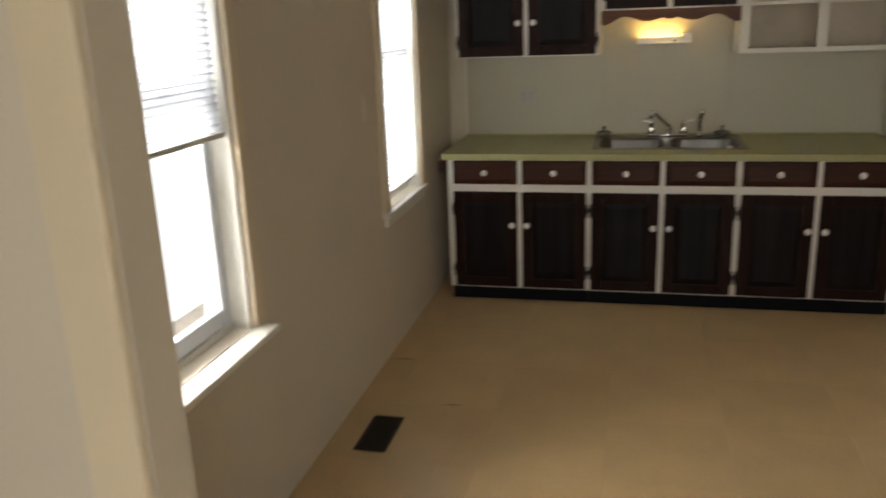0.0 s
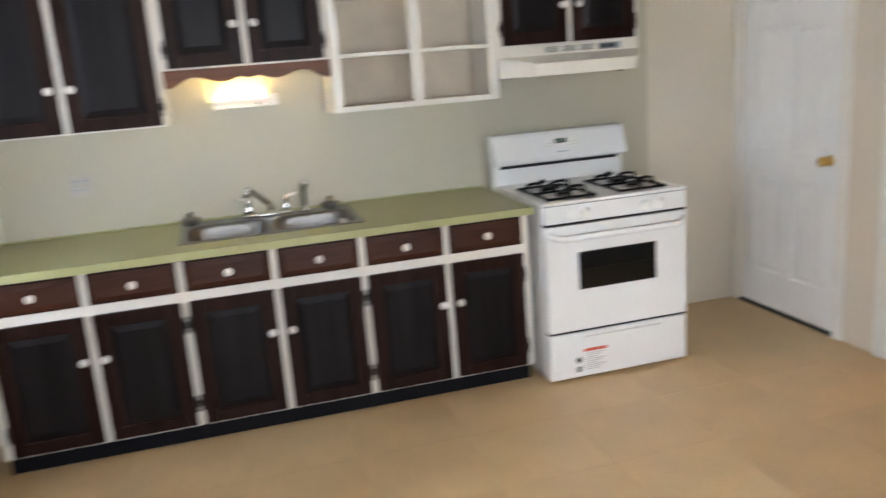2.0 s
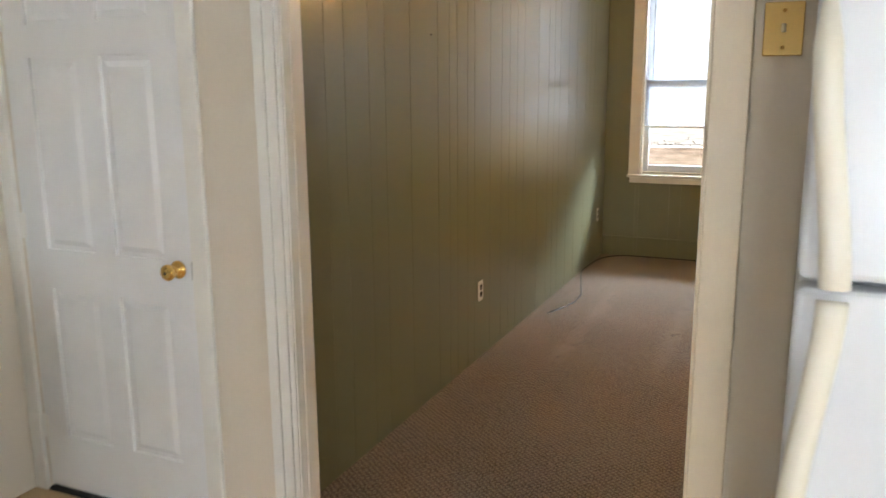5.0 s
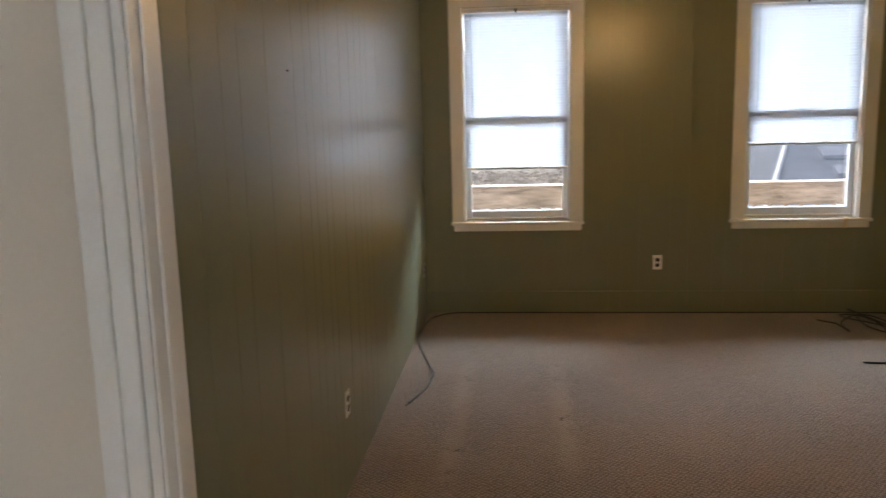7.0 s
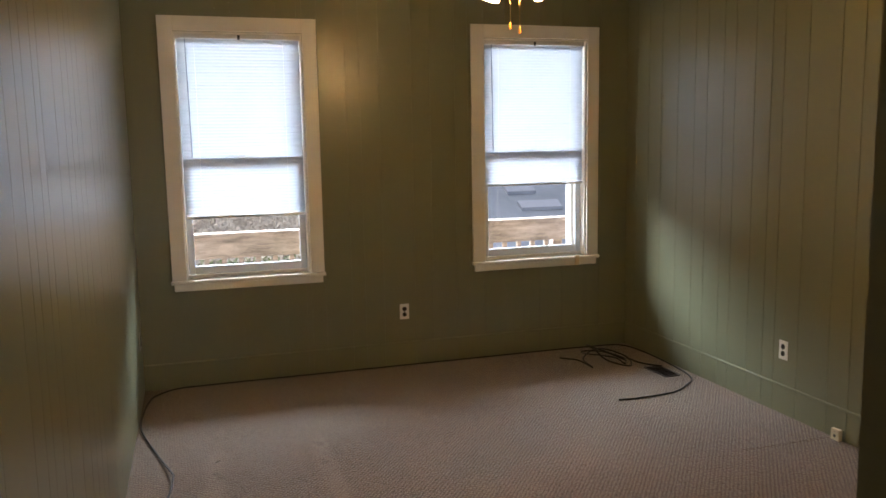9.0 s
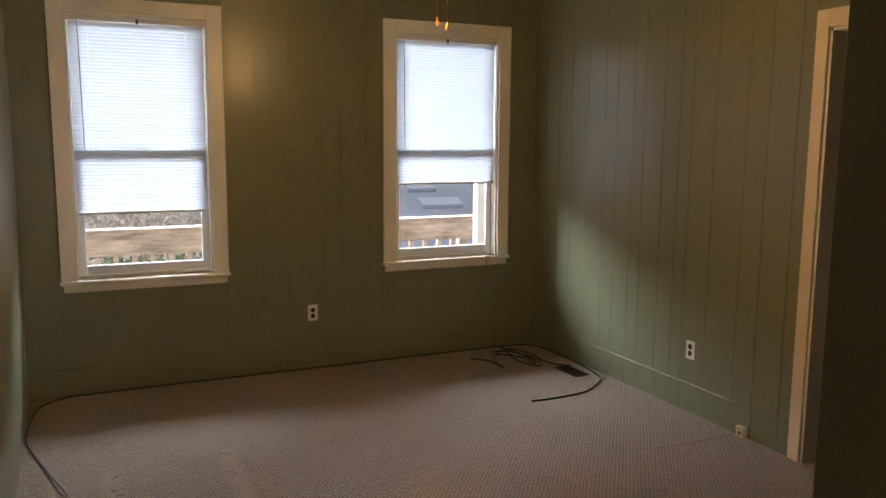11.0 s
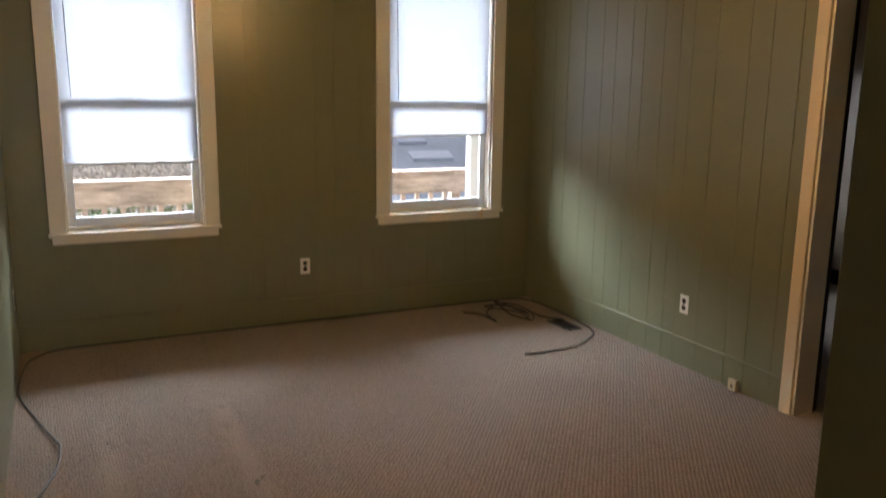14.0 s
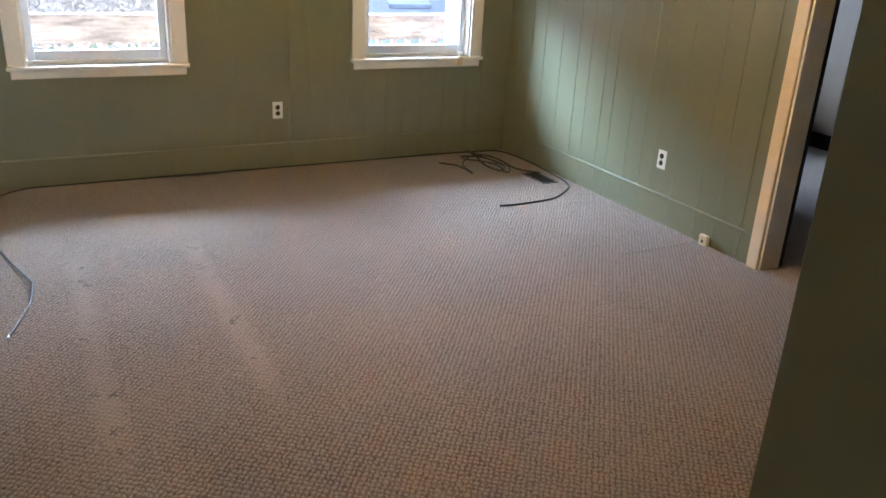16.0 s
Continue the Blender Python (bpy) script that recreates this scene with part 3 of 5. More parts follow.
# ---- windows: local x to the right seen from inside, y outwards, z up ----
def window(name, at, turn, wide, high, meet, casing, label, stool_out, apron, deep=0.15, horns=0.0):
    w = thing(name, at, label, "window", kind="structure", turn=turn)
    h = wide / 2
    # jamb lining
    bm = bmesh.new()
    box(bm, -h + 0.0005, -h + 0.012, 0.002, deep, 0.0, high - 0.001)
    box(bm, h - 0.012, h - 0.0005, 0.002, deep, 0.0, high - 0.001)
    box(bm, -h + 0.0125, h - 0.0125, 0.002, deep, high - 0.012, high - 0.001)
    box(bm, -h + 0.0125, h - 0.0125, 0.06, deep, 0.0005, 0.02)
    part("jamb_lining", bm, TRIM, w)
    mt = TRIM if casing > 0.08 else CREAMTRIM
    for s in (-1, 1):
        b2 = B(s * h, s * (h + casing), -0.02, -0.001, 0.0, high + casing, 0.003)
        part("casing_side", b2, mt, w)
    part("casing_head", B(-h + 0.0005, h - 0.0005, -0.02, -0.001, high + 0.001, high + casing, 0.003), mt, w)
    hs = h + casing + horns
    part("window_sill", B(-hs, hs, -stool_out, 0.0005, -0.026, -0.001, 0.006, 2), TRIM, w)
    part("window_sill_board", B(-h + 0.001, h - 0.001, 0.001, 0.062, -0.024, -0.002), TRIM, w)
    part("apron", B(-hs + 0.02, hs - 0.02, -0.018, -0.001, -0.026 - apron, -0.0265, 0.004), TRIM, w)
    # sashes: lower one inside, upper one outside
    fr, st = 0.045, 0.058
    for nm, z0, z1, y0 in (("sash_lower", 0.022, meet + 0.02, 0.066), ("sash_upper", meet - 0.02, high - 0.014, 0.102)):
        b2 = bmesh.new()
        x0, x1 = -h + 0.014, h - 0.014
        box(b2, x0, x0 + fr, y0, y0 + 0.032, z0, z1, 0.004)
        box(b2, x1 - fr, x1, y0, y0 + 0.032, z0, z1, 0.004)
        box(b2, x0 + fr + 0.0005, x1 - fr - 0.0005, y0, y0 + 0.032, z0, z0 + (st if nm == "sash_lower" else 0.04), 0.004)
        box(b2, x0 + fr + 0.0005, x1 - fr - 0.0005, y0, y0 + 0.032, z1 - 0.04, z1, 0.004)
        sash = part(nm, b2, VINYLFRAME, w)
        g = part("pane", B(x0 + fr - 0.004, x1 - fr + 0.004, y0 + 0.014, y0 + 0.018, z0 + 0.03, z1 - 0.03), GLASS, sash)
        g.visible_shadow = False
    part("sash_lock", B(-0.03, 0.03, 0.052, 0.066, meet + 0.0205, meet + 0.032, 0.003), STEEL, w)
    return w


window("window_1", (KW, sum(WIN_K[0]) / 2, KZ0), 90, WIN_K[0][1] - WIN_K[0][0], KZ1 - KZ0, 0.745, 0.065, "white sash window with lowered blind in a cream wall", 0.035, 0.05)
window("window_2", (KW, sum(WIN_K[1]) / 2, KZ0 - SILL_DROP), 90, WIN_K[1][1] - WIN_K[1][0], KZ1 - KZ0 + SILL_DROP, 0.755, 0.055, "white sash window with half-raised blind", 0.075, 0.05)
window("window_3", (LE, sum(WIN_L[0]) / 2, LZ0), -90, WIN_L[0][1] - WIN_L[0][0], LZ1 - LZ0, 0.82, 0.098, "white trimmed sash window looking out to a deck", 0.04, 0.05, horns=0.008)
window("window_4", (LE, sum(WIN_L[1]) / 2, LZ0), -90, WIN_L[1][1] - WIN_L[1][0], LZ1 - LZ0, 0.82, 0.098, "white trimmed sash window with chipped sill corner", 0.04, 0.05, horns=0.008)


def blind(at, turn, wide, drop, label, wand=True, tilt=-66.0):
    """A mini blind hung in a window's head: at is the middle of its top."""
    b = thing("window_blind", at, label, "blind", "window blinds", turn=turn)
    h = wide / 2
    part("headrail", B(-h, h, -0.012, 0.02, -0.028, 0.0, 0.002), BLINDRAIL, b)
    n = int((drop - 0.06) / 0.0215)
    slat = None
    for i in range(n):
        z = -0.045 - i * 0.0215
        if slat is None:
            b2 = bmesh.new()
            rows = []
            for k in range(4):
                u = -0.0125 + 0.025 * k / 3
                bow = 0.0022 * (1 - (u / 0.0125) ** 2)
                a = radians(tilt)
                y, zz = u * math.cos(a) - bow * math.sin(a), u * math.sin(a) + bow * math.cos(a)
                rows.append([b2.verts.new((x, y, zz)) for x in (-h + 0.004, h - 0.004)])
            for p, q in zip(rows, rows[1:]):
                b2.faces.new((p[0], p[1], q[1], q[0]))
            slat = bpy.data.meshes.new("slat")
            b2.to_mesh(slat)
            b2.free()
            slat.materials.append(BLIND)
        o = new("slat", slat)
        o.parent = b
        o.matrix_local = pose(random.uniform(-0.001, 0.001), 0.004, z, random.uniform(-2.5, 2.5), 0, 0)
    zb = -0.045 - n * 0.0215
    part("bottom_rail", B(-h + 0.003, h - 0.003, -0.010, 0.014, zb - 0.010, zb + 0.006, 0.003), BLINDRAIL, b, "greyish bottom rail")
    for x in (-h * 0.72, h * 0.72):
        part("ladder_cord", tube(bmesh.new(), ((x, -0.0095, -0.03), (x, -0.0095, zb)), 0.0009, 5), BLINDRAIL, b)
    if wand:
        part("tilt_wand", tube(bmesh.new(), ((-h * 0.86, -0.018, -0.03), (-h * 0.84, -0.020, -0.82)), 0.0035, 6), GASKET, b, "thin clear-grey tilt wand")
    part("end_bracket", B(-h - 0.004, -h + 0.022, -0.016, 0.022, -0.032, 0.002, 0.002), BLINDRAIL, b)
    part("end_bracket", B(h - 0.022, h + 0.004, -0.016, 0.022, -0.032, 0.002, 0.002), BLINDRAIL, b)
    part("valance_clip", B(-0.008, 0.008, -0.016, -0.0125, -0.034, -0.004), CABLE, b)
    return b


blind((0.0 - 0.022, sum(WIN_K[0]) / 2, KZ1 - 0.013), 90, 0.60, KZ1 - 0.80, "white mini blind fully lowered over the window", False)
blind((0.0 - 0.022, sum(WIN_K[1]) / 2, KZ1 - 0.013), 90, 0.555, KZ1 - 1.33, "white mini blind lowered over the upper sash", False)
blind((LE + 0.03, sum(WIN_L[0]) / 2, LZ1 - 0.013), -90, WIN_L[0][1] - WIN_L[0][0] - 0.03, LZ1 - 0.013 - 1.150, "white mini blind lowered most of the way")
blind((LE + 0.03, sum(WIN_L[1]) / 2, LZ1 - 0.013), -90, WIN_L[1][1] - WIN_L[1][0] - 0.03, LZ1 - 0.013 - 1.302, "white mini blind lowered two thirds")

# hanging lift cord and its cleat at the right-hand window
cd = thing("lift_cord", (LE + 0.02, -4.215, 0.80), "white blind lift cord wound on a small cleat", "cord")
part("cord", tube(bmesh.new(), ((LE + 0.012, -4.215, 1.33), (LE + 0.010, -4.217, 1.0), (LE + 0.0, -4.22, 0.80)), 0.003, 6), OUTLETW, cd)
part("cleat", B(LE - 0.055, LE - 0.0405, -4.240, -4.204, 0.688, 0.768, 0.004), CREAMTRIM, cd, "cream cord weight hanging over the sill")
part("cord_end", tube(bmesh.new(), ((LE, -4.22, 0.80), (LE - 0.03, -4.222, 0.772), (LE - 0.047, -4.222, 0.766)), 0.004, 6), OUTLETW, cd)


# ---- base cabinets ----
FY = -0.61


def knob(parent, x, y, z, r=0.0185):
    return part("knob", lathe(bmesh.new(), [(0.009, 0.0), (0.007, -0.010), (r * 0.8, -0.014), (r, -0.020), (r * 0.92, -0.026), (r * 0.55, -0.030), (0.003, -0.031)], (x, y, z), "y", 18), KNOB, parent, "white porcelain knob", True)


def raised_front(name, parent, x0, x1, z0, z1, y, arch=False, material=None):
    """A stained door: frame, recessed groove and raised middle field."""
    material = material or DARKWOOD
    bm = bmesh.new()
    s = 0.055
    box(bm, x0, x0 + s, y - 0.019, y, z0, z1, 0.002)
    box(bm, x1 - s, x1, y - 0.019, y, z0, z1, 0.002)
    box(bm, x0 + s + 0.0003, x1 - s - 0.0003, y - 0.019, y, z0, z0 + s, 0.002)
    box(bm, x0 + s + 0.0003, x1 - s - 0.0003, y - 0.019, y, z1 - s, z1, 0.002)
    box(bm, x0 + s, x1 - s, y - 0.008, y - 0.001, z0 + s, z1 - s)
    d = part(name, bm, DOORWOOD, parent)
    b2 = bmesh.new()
    rings = []
    for inset, dy in ((0.006, -0.0085), (0.034, -0.018)):
        a = s + inset
        rings.append([b2.verts.new((x, y + dy, z)) for x, z in ((x0 + a, z0 + a), (x1 - a, z0 + a), (x1 - a, z1 - a), (x0 + a, z1 - a))])
    for i in range(4):
        b2.faces.new((rings[0][i], rings[0][(i + 1) % 4], rings[1][(i + 1) % 4], rings[1][i]))
    b2.faces.new(rings[1])
    bmesh.ops.recalc_face_normals(b2, faces=b2.faces)
    part("raised_field", b2, material, d)
    return d


def hinge(parent, x, y, z):
    bm = B(x - 0.010, x + 0.010, y - 0.004, y, z - 0.016, z + 0.016, 0.002)
    tube(bm, ((x, y - 0.006, z - 0.030), (x, y - 0.006, z + 0.030)), 0.005)
    lathe(bm, [(0.002, 0.0), (0.007, 0.004), (0.002, 0.010)], (x, y - 0.006, z + 0.030), "z", 8)
    lathe(bm, [(0.002, -0.010), (0.007, -0.004), (0.002, 0.0)], (x, y - 0.006, z - 0.030), "z", 8)
    return part("hinge", bm, IRON, parent, "black iron hinge")


STILES = (0.150, 0.554, 0.948, 1.348, 1.747, 2.150, 2.549)
Z_TOE, Z_DOOR, Z_RAIL, Z_DR0, Z_DR1, Z_TOP = 0.10, 0.680, 0.700, 0.725, 0.862, 0.868


def base_cabinet(i):
    a, m, b = STILES[i], STILES[i + 1], STILES[i + 2]
    lo = a - 0.02 if i == 0 else a + 0.0005
    hi = b + 0.018 if i == 4 else b - 0.0005
    c = thing("base_cabinet", ((lo + hi) / 2, FY, 0), "white framed base cabinet with dark stained doors and drawers", "cabinet", "base cabinets under the counter")
    bm = bmesh.new()
    box(bm, lo, lo + 0.016, FY + 0.02, KN - 0.003, Z_TOE, Z_TOP)
    box(bm, hi - 0.016, hi, FY + 0.02, KN - 0.003, Z_TOE, Z_TOP)
    box(bm, lo + 0.017, hi - 0.017, FY + 0.02, KN - 0.003, Z_TOE, Z_TOE + 0.016)
    box(bm, lo + 0.017, hi - 0.017, KN - 0.012, KN - 0.004, Z_TOE + 0.017, Z_TOP)
    part("carcass", bm, CABWHITE, c)
    bm = bmesh.new()
    for x0, x1 in ((lo, a + 0.020), (m - 0.018, m + 0.018), (b - 0.018, hi)):
        box(bm, x0, x1, FY, FY + 0.019, Z_TOE - 0.005, Z_TOP, 0.0015)
    for x0, x1 in ((a + 0.0203, m - 0.0183), (m + 0.0183, b - 0.0183)):
        box(bm, x0, x1, FY, FY + 0.019, Z_DR1 - 0.006, Z_TOP)
        box(bm, x0, x1, FY, FY + 0.019, Z_DOOR - 0.006, Z_DR0 + 0.004)
        box(bm, x0, x1, FY, FY + 0.019, Z_TOE - 0.005, Z_TOE + 0.02)
    part("face_frame", bm, CABWHITE, c)
    part("toe_board", B(lo, hi, FY + 0.06, FY + 0.075, 0.0, Z_TOE - 0.006), TOEKICK, c, "black recessed toe board")
    for x0, x1, inner in ((a + 0.017, m - 0.015, 1), (m + 0.015, b - 0.017, -1)):
        dr = part("drawer_front", B(x0, x1, FY - 0.012, FY - 0.0005, Z_DR0, Z_DR1, 0.003, 2), DOORWOOD, c, "dark red-brown stained drawer front")
        b2 = bmesh.new()
        rings = [[b2.verts.new((x, FY - y, z)) for x, z in ((x0 + e, Z_DR0 + e), (x1 - e, Z_DR0 + e), (x1 - e, Z_DR1 - e), (x0 + e, Z_DR1 - e))] for e, y in ((0.006, 0.0121), (0.030, 0.0195))]
        for k in range(4):
            b2.faces.new((rings[0][k], rings[0][(k + 1) % 4], rings[1][(k + 1) % 4], rings[1][k]))
        b2.faces.new(rings[1])
        bmesh.ops.recalc_face_normals(b2, faces=b2.faces)
        part("raised_field", b2, REDWOOD, dr, "red-brown raised field with sloping edges")
        knob(dr, (x0 + x1) / 2, FY - 0.019, 0.794)
        dd = raised_front("door", c, x0, x1, Z_TOE + 0.005, Z_DOOR, FY - 0.0005)
        knob(dd, x1 - 0.028 if inner > 0 else x0 + 0.028, FY - 0.0195, 0.487)
        hx = x0 - 0.006 if inner > 0 else x1 + 0.006
        hinge(dd, hx, FY - 0.004, 0.575)
        hinge(dd, hx, FY - 0.004, 0.205)
    if i == 0:
        part("end_block", B(0.072, 0.129, FY + 0.0, FY + 0.05, 0.795, 0.862, 0.003), REDWOOD, c, "short dark wooden end block")
    return c


for i in (0, 2, 4):
    base_cabinet(i)


def sink_hole_top():
    """Counter slab with a hole for the sink."""
    bm = bmesh.new()
    x0, x1, y0, y1 = 0.105, 2.592, -0.645, KN - 0.002
    hx0, hx1, hy0, hy1 = 0.985, 1.775, -0.46, 0.0
    z0, z1 = Z_TOP + 0.001, 0.905
    def corners(a, b, c, d, z):
        return [bm.verts.new(p) for p in ((a, c, z), (b, c, z), (b, d, z), (a, d, z))]
    top_out, top_in = corners(x0, x1, y0, y1, z1), corners(hx0, hx1, hy0, hy1, z1)
    low_out, low_in = corners(x0, x1, y0, y1, z0), corners(hx0, hx1, hy0, hy1, z0)
    for p, q in ((top_out, top_in), (top_in, low_in), (low_in, low_out), (low_out, top_out)):
        for k in range(4):
            bm.faces.new((p[k], p[(k + 1) % 4], q[(k + 1) % 4], q[k]))
    bmesh.ops.recalc_face_normals(bm, faces=bm.faces)
    return bm


ct = thing("countertop", (1.35, -0.27, 0.87), "olive green laminate countertop with a squared front edge", "countertop")
part("slab", sink_hole_top(), LAMINATE, ct)
part("edge_strip", B(0.105, 2.592, -0.6485, -0.6455, 0.8695, 0.9045, 0.001), LAMINATE, ct)
part("edge_seam", B(0.106, 2.591, -0.6445, -0.6415, 0.9051, 0.9056), VENTM, ct, "dark seam along the front edge")
part("back_bead", B(0.105, 2.592, KN - 0.012, KN - 0.0045, 0.9055, 0.915, 0.003), LAMINATE, ct)


def sink():
    s = thing("kitchen_sink", (1.38, -0.23, 0.905), "stainless steel double bowl sink set in the counter", "sink")
    x0, x1, y0, y1, z = 0.955, 1.805, -0.485, 0.055, 0.909
    bowls = ((0.99, 1.365), (1.395, 1.77))
    by0, by1 = -0.455, -0.075
    bm = bmesh.new()
    box(bm, x0, bowls[0][0], y0, y1, 0.9055, z, 0.001)
    box(bm, bowls[0][1], bowls[1][0], by0, by1, 0.9055, z, 0.001)
    box(bm, bowls[1][1], x1, y0, y1, 0.9055, z, 0.001)
    for b0, b1 in ((y0, by0), (by1, y1)):
        box(bm, bowls[0][0], bowls[1][1], b0, b1, 0.9055, z, 0.001)
    part("rim", bm, STEEL, s)
    for b0, b1 in bowls:
        b2 = bmesh.new()
        rings = []
        for ins, zz, rad in ((-0.004, 0.9095, 0.075), (0.004, 0.9075, 0.072), (0.009, 0.895, 0.07), (0.014, 0.80, 0.07), (0.022, 0.765, 0.07), (0.045, 0.745, 0.06), (0.10, 0.741, 0.04)):
            ring = []
            for cx, cy, a0 in ((b1 - ins - rad, by1 - ins - rad, 0), (b0 + ins + rad, by1 - ins - rad, 90), (b0 + ins + rad, by0 + ins + rad, 180), (b1 - ins - rad, by0 + ins + rad, 270)):
                for k in range(7):
                    a = radians(a0 + 15 * k)
                    ring.append(b2.verts.new((cx + rad * math.cos(a), cy + rad * math.sin(a), zz)))
            rings.append(ring)
        for p, q in zip(rings, rings[1:]):
            for k in range(28):
                b2.faces.new((p[k], p[(k + 1) % 28], q[(k + 1) % 28], q[k]))
        b2.faces.new(rings[-1])
        bmesh.ops.recalc_face_normals(b2, faces=b2.faces)
        bmesh.ops.reverse_faces(b2, faces=b2.faces)
        for cx, cy, sx, sy in ((b0, by0, 1, 1), (b1, by0, -1, 1), (b1, by1, -1, -1), (b0, by1, 1, -1)):
            b3 = bmesh.new()
            fan = [b3.verts.new((cx - 0.004 * sx, cy - 0.004 * sy, 0.9094))]
            for k in range(7):
                a = radians(15 * k)
                fan.append(b3.verts.new((cx + sx * (0.071 - 0.075 * math.cos(a)), cy + sy * (0.071 - 0.075 * math.sin(a)), 0.9094)))
            for k in range(1, 7):
                b3.faces.new((fan[0], fan[k], fan[k + 1]) if sx * sy > 0 else (fan[0], fan[k + 1], fan[k]))
            part("rim_corner", b3, STEEL, s)
        bw = part("bowl", b2, STEEL, s, "", True)
        part("drain", lathe(bmesh.new(), [(0.045, 0.0), (0.043, 0.003), (0.02, 0.001)], ((b0 + b1) / 2, -0.26, 0.7405), "z", 18), IRON, bw)
    return s


sink()


def faucet():
    f = thing("kitchen_faucet", (1.40, -0.01, 0.909), "chrome two-handle kitchen faucet with side sprayer", "faucet")
    yb = -0.012
    part("base_plate", B(1.27, 1.50, yb - 0.028, yb + 0.028, 0.9092, 0.930, 0.008, 2), CHROME, f)
    part("spout", tube(bmesh.new(), ((1.400, yb, 0.93), (1.400, yb, 0.958), (1.388, yb - 0.018, 0.978), (1.345, yb - 0.08, 1.026), (1.303, yb - 0.14, 1.074), (1.290, yb - 0.156, 1.082), (1.284, yb - 0.163, 1.070), (1.283, yb - 0.164, 1.042)), (0.018, 0.018, 0.014, 0.012, 0.011, 0.011, 0.012, 0.012), 12), CHROME, f, "swung chrome spout", True)
    for x, s in ((1.29, -1), (1.48, 1)):
        h = part("handle", lathe(bmesh.new(), [(0.022, 0.0), (0.018, 0.02), (0.013, 0.05), (0.017, 0.062), (0.012, 0.075)], (x, yb, 0.930), "z", 16), CHROME, f, "", True)
        part("lever", tube(bmesh.new(), ((x, yb, 1.0), (x + 0.02 * s, yb - 0.02, 1.008), (x + 0.05 * s, yb - 0.05, 1.016)), (0.008, 0.007, 0.009), 10), KNOB, h, "pale lever grip", True)
    sp = thing("sink_sprayer", (1.575, -0.012, 0.909), "chrome and black sink sprayer in its holder", "sprayer")
    part("holder", lathe(bmesh.new(), [(0.024, 0.0), (0.020, 0.012), (0.014, 0.03)], (1.575, yb, 0.9092), "z", 16), CHROME, sp, "", True)
    part("spray_head", tube(bmesh.new(), ((1.575, yb, 0.938), (1.575, yb, 0.985), (1.578, yb - 0.004, 1.03), (1.582, yb - 0.022, 1.058), (1.584, yb - 0.038, 1.06)), (0.011, 0.013, 0.015, 0.018, 0.016), 12), CHROME, sp, "", True)
    for x in (1.005, 1.705):
        st = thing("sink_strainer", (x, -0.02, 0.909), "black and steel basket strainer lying on the rim", "strainer", "sink strainers")
        part("basket", lathe(bmesh.new(), [(0.026, 0.0), (0.040, 0.012), (0.043, 0.03), (0.030, 0.036), (0.012, 0.042)], (x, -0.02, 0.9092), "z", 18), STEEL, st, "", True)
        part("ring", lathe(bmesh.new(), [(0.044, 0.026), (0.047, 0.030), (0.044, 0.034)], (x, -0.02, 0.9092), "z", 18), STEEL, st, "", True)
        part("stem", lathe(bmesh.new(), [(0.006, 0.042), (0.006, 0.056), (0.012, 0.06), (0.005, 0.068)], (x, -0.02, 0.9092), "z", 12), IRON, st, "", True)


faucet()

# ---- back wall behind the counter ----
for k, (x0, x1, m2) in enumerate(((0.12, 0.985, SPLASH), (0.987, 1.742, SPLASH), (1.744, 2.60, SPLASH), (2.602, 3.64, SPLASH))):
    structure("backsplash_panel", B(x0, x1, KN - 0.003, KN - 0.0005, 0.906 if k < 3 else 0.0, 2.3), m2, "pale green backsplash panel", "wall panel")
for x in (0.986, 1.743, 2.601):
    structure("panel_batten", B(x - 0.006, x + 0.006, KN - 0.008, KN - 0.0032, 0.916, 1.60 if x < 1.7 else 1.41, 0.002), SPLASH, "thin pale joint batten", "trim")
structure("corner_batten", B(0.105, 0.119, KN - 0.010, KN, 0.906, 1.43, 0.003), CABWHITE, "thin white corner batten", "trim")


def outlet(at, turn, label, gang=1, wide=0.072, high=0.116, mat_plate=None):
    """A duplex receptacle. Local y points into the room."""
    o = thing("power_outlet", at, label, "outlet", "power outlets", turn=turn)
    w = wide * (1 if gang == 1 else 1.62) / 2
    part("cover_plate", B(-w, w, 0.0, 0.006, -high / 2, high / 2, 0.003, 2), mat_plate or OUTLETW, o)
    for gx in ((0.0,) if gang == 1 else (-0.024, 0.024)):
        for z in (-0.021, 0.021):
            r = part("receptacle", lathe(bmesh.new(), [(0.0165, 0.006), (0.0165, 0.008), (0.014, 0.0085)], (gx, 0, z), "y", 18), IRON if gang == 1 else GREYINK, o)
            for sx in (-0.006, 0.006):
                part("slot", B(gx + sx - 0.001, gx + sx + 0.001, 0.0086, 0.009, z - 0.003, z + 0.005), INK, r)
        part("screw", lathe(bmesh.new(), [(0.003, 0.006), (0.003, 0.0075)], (gx, 0, 0), "y", 8), STEEL, o)
    return o


outlet((0.511, KN - 0.0035, 1.152), 180, "pale two-gang outlet on the backsplash", 2, mat_plate=GREYPLATE)
outlet((6.340, LN - 0.0005, 0.405), 180, "white outlet plate with dark sockets on green panelling")
outlet((9.249, LN - 0.0005, 0.41), 180, "white outlet plate near the room corner")
outlet((LE - 0.0005, -2.822, 0.418), 90, "white outlet plate below the two windows")
outlet((7.625, LS + 0.0005, 0.40), 360, "white outlet plate with dark sockets beside the doorway")

jk = thing("phone_jack", (7.16, LS + 0.016, 0.03), "small ivory phone jack on the baseboard", "phone jack")
part("jack_box", B(7.130, 7.190, LS + 0.0155, LS + 0.042, 0.012, 0.074, 0.004, 2), IVORY, jk)
part("socket", B(7.152, 7.168, LS + 0.0421, LS + 0.0435, 0.030, 0.046), INK, jk)
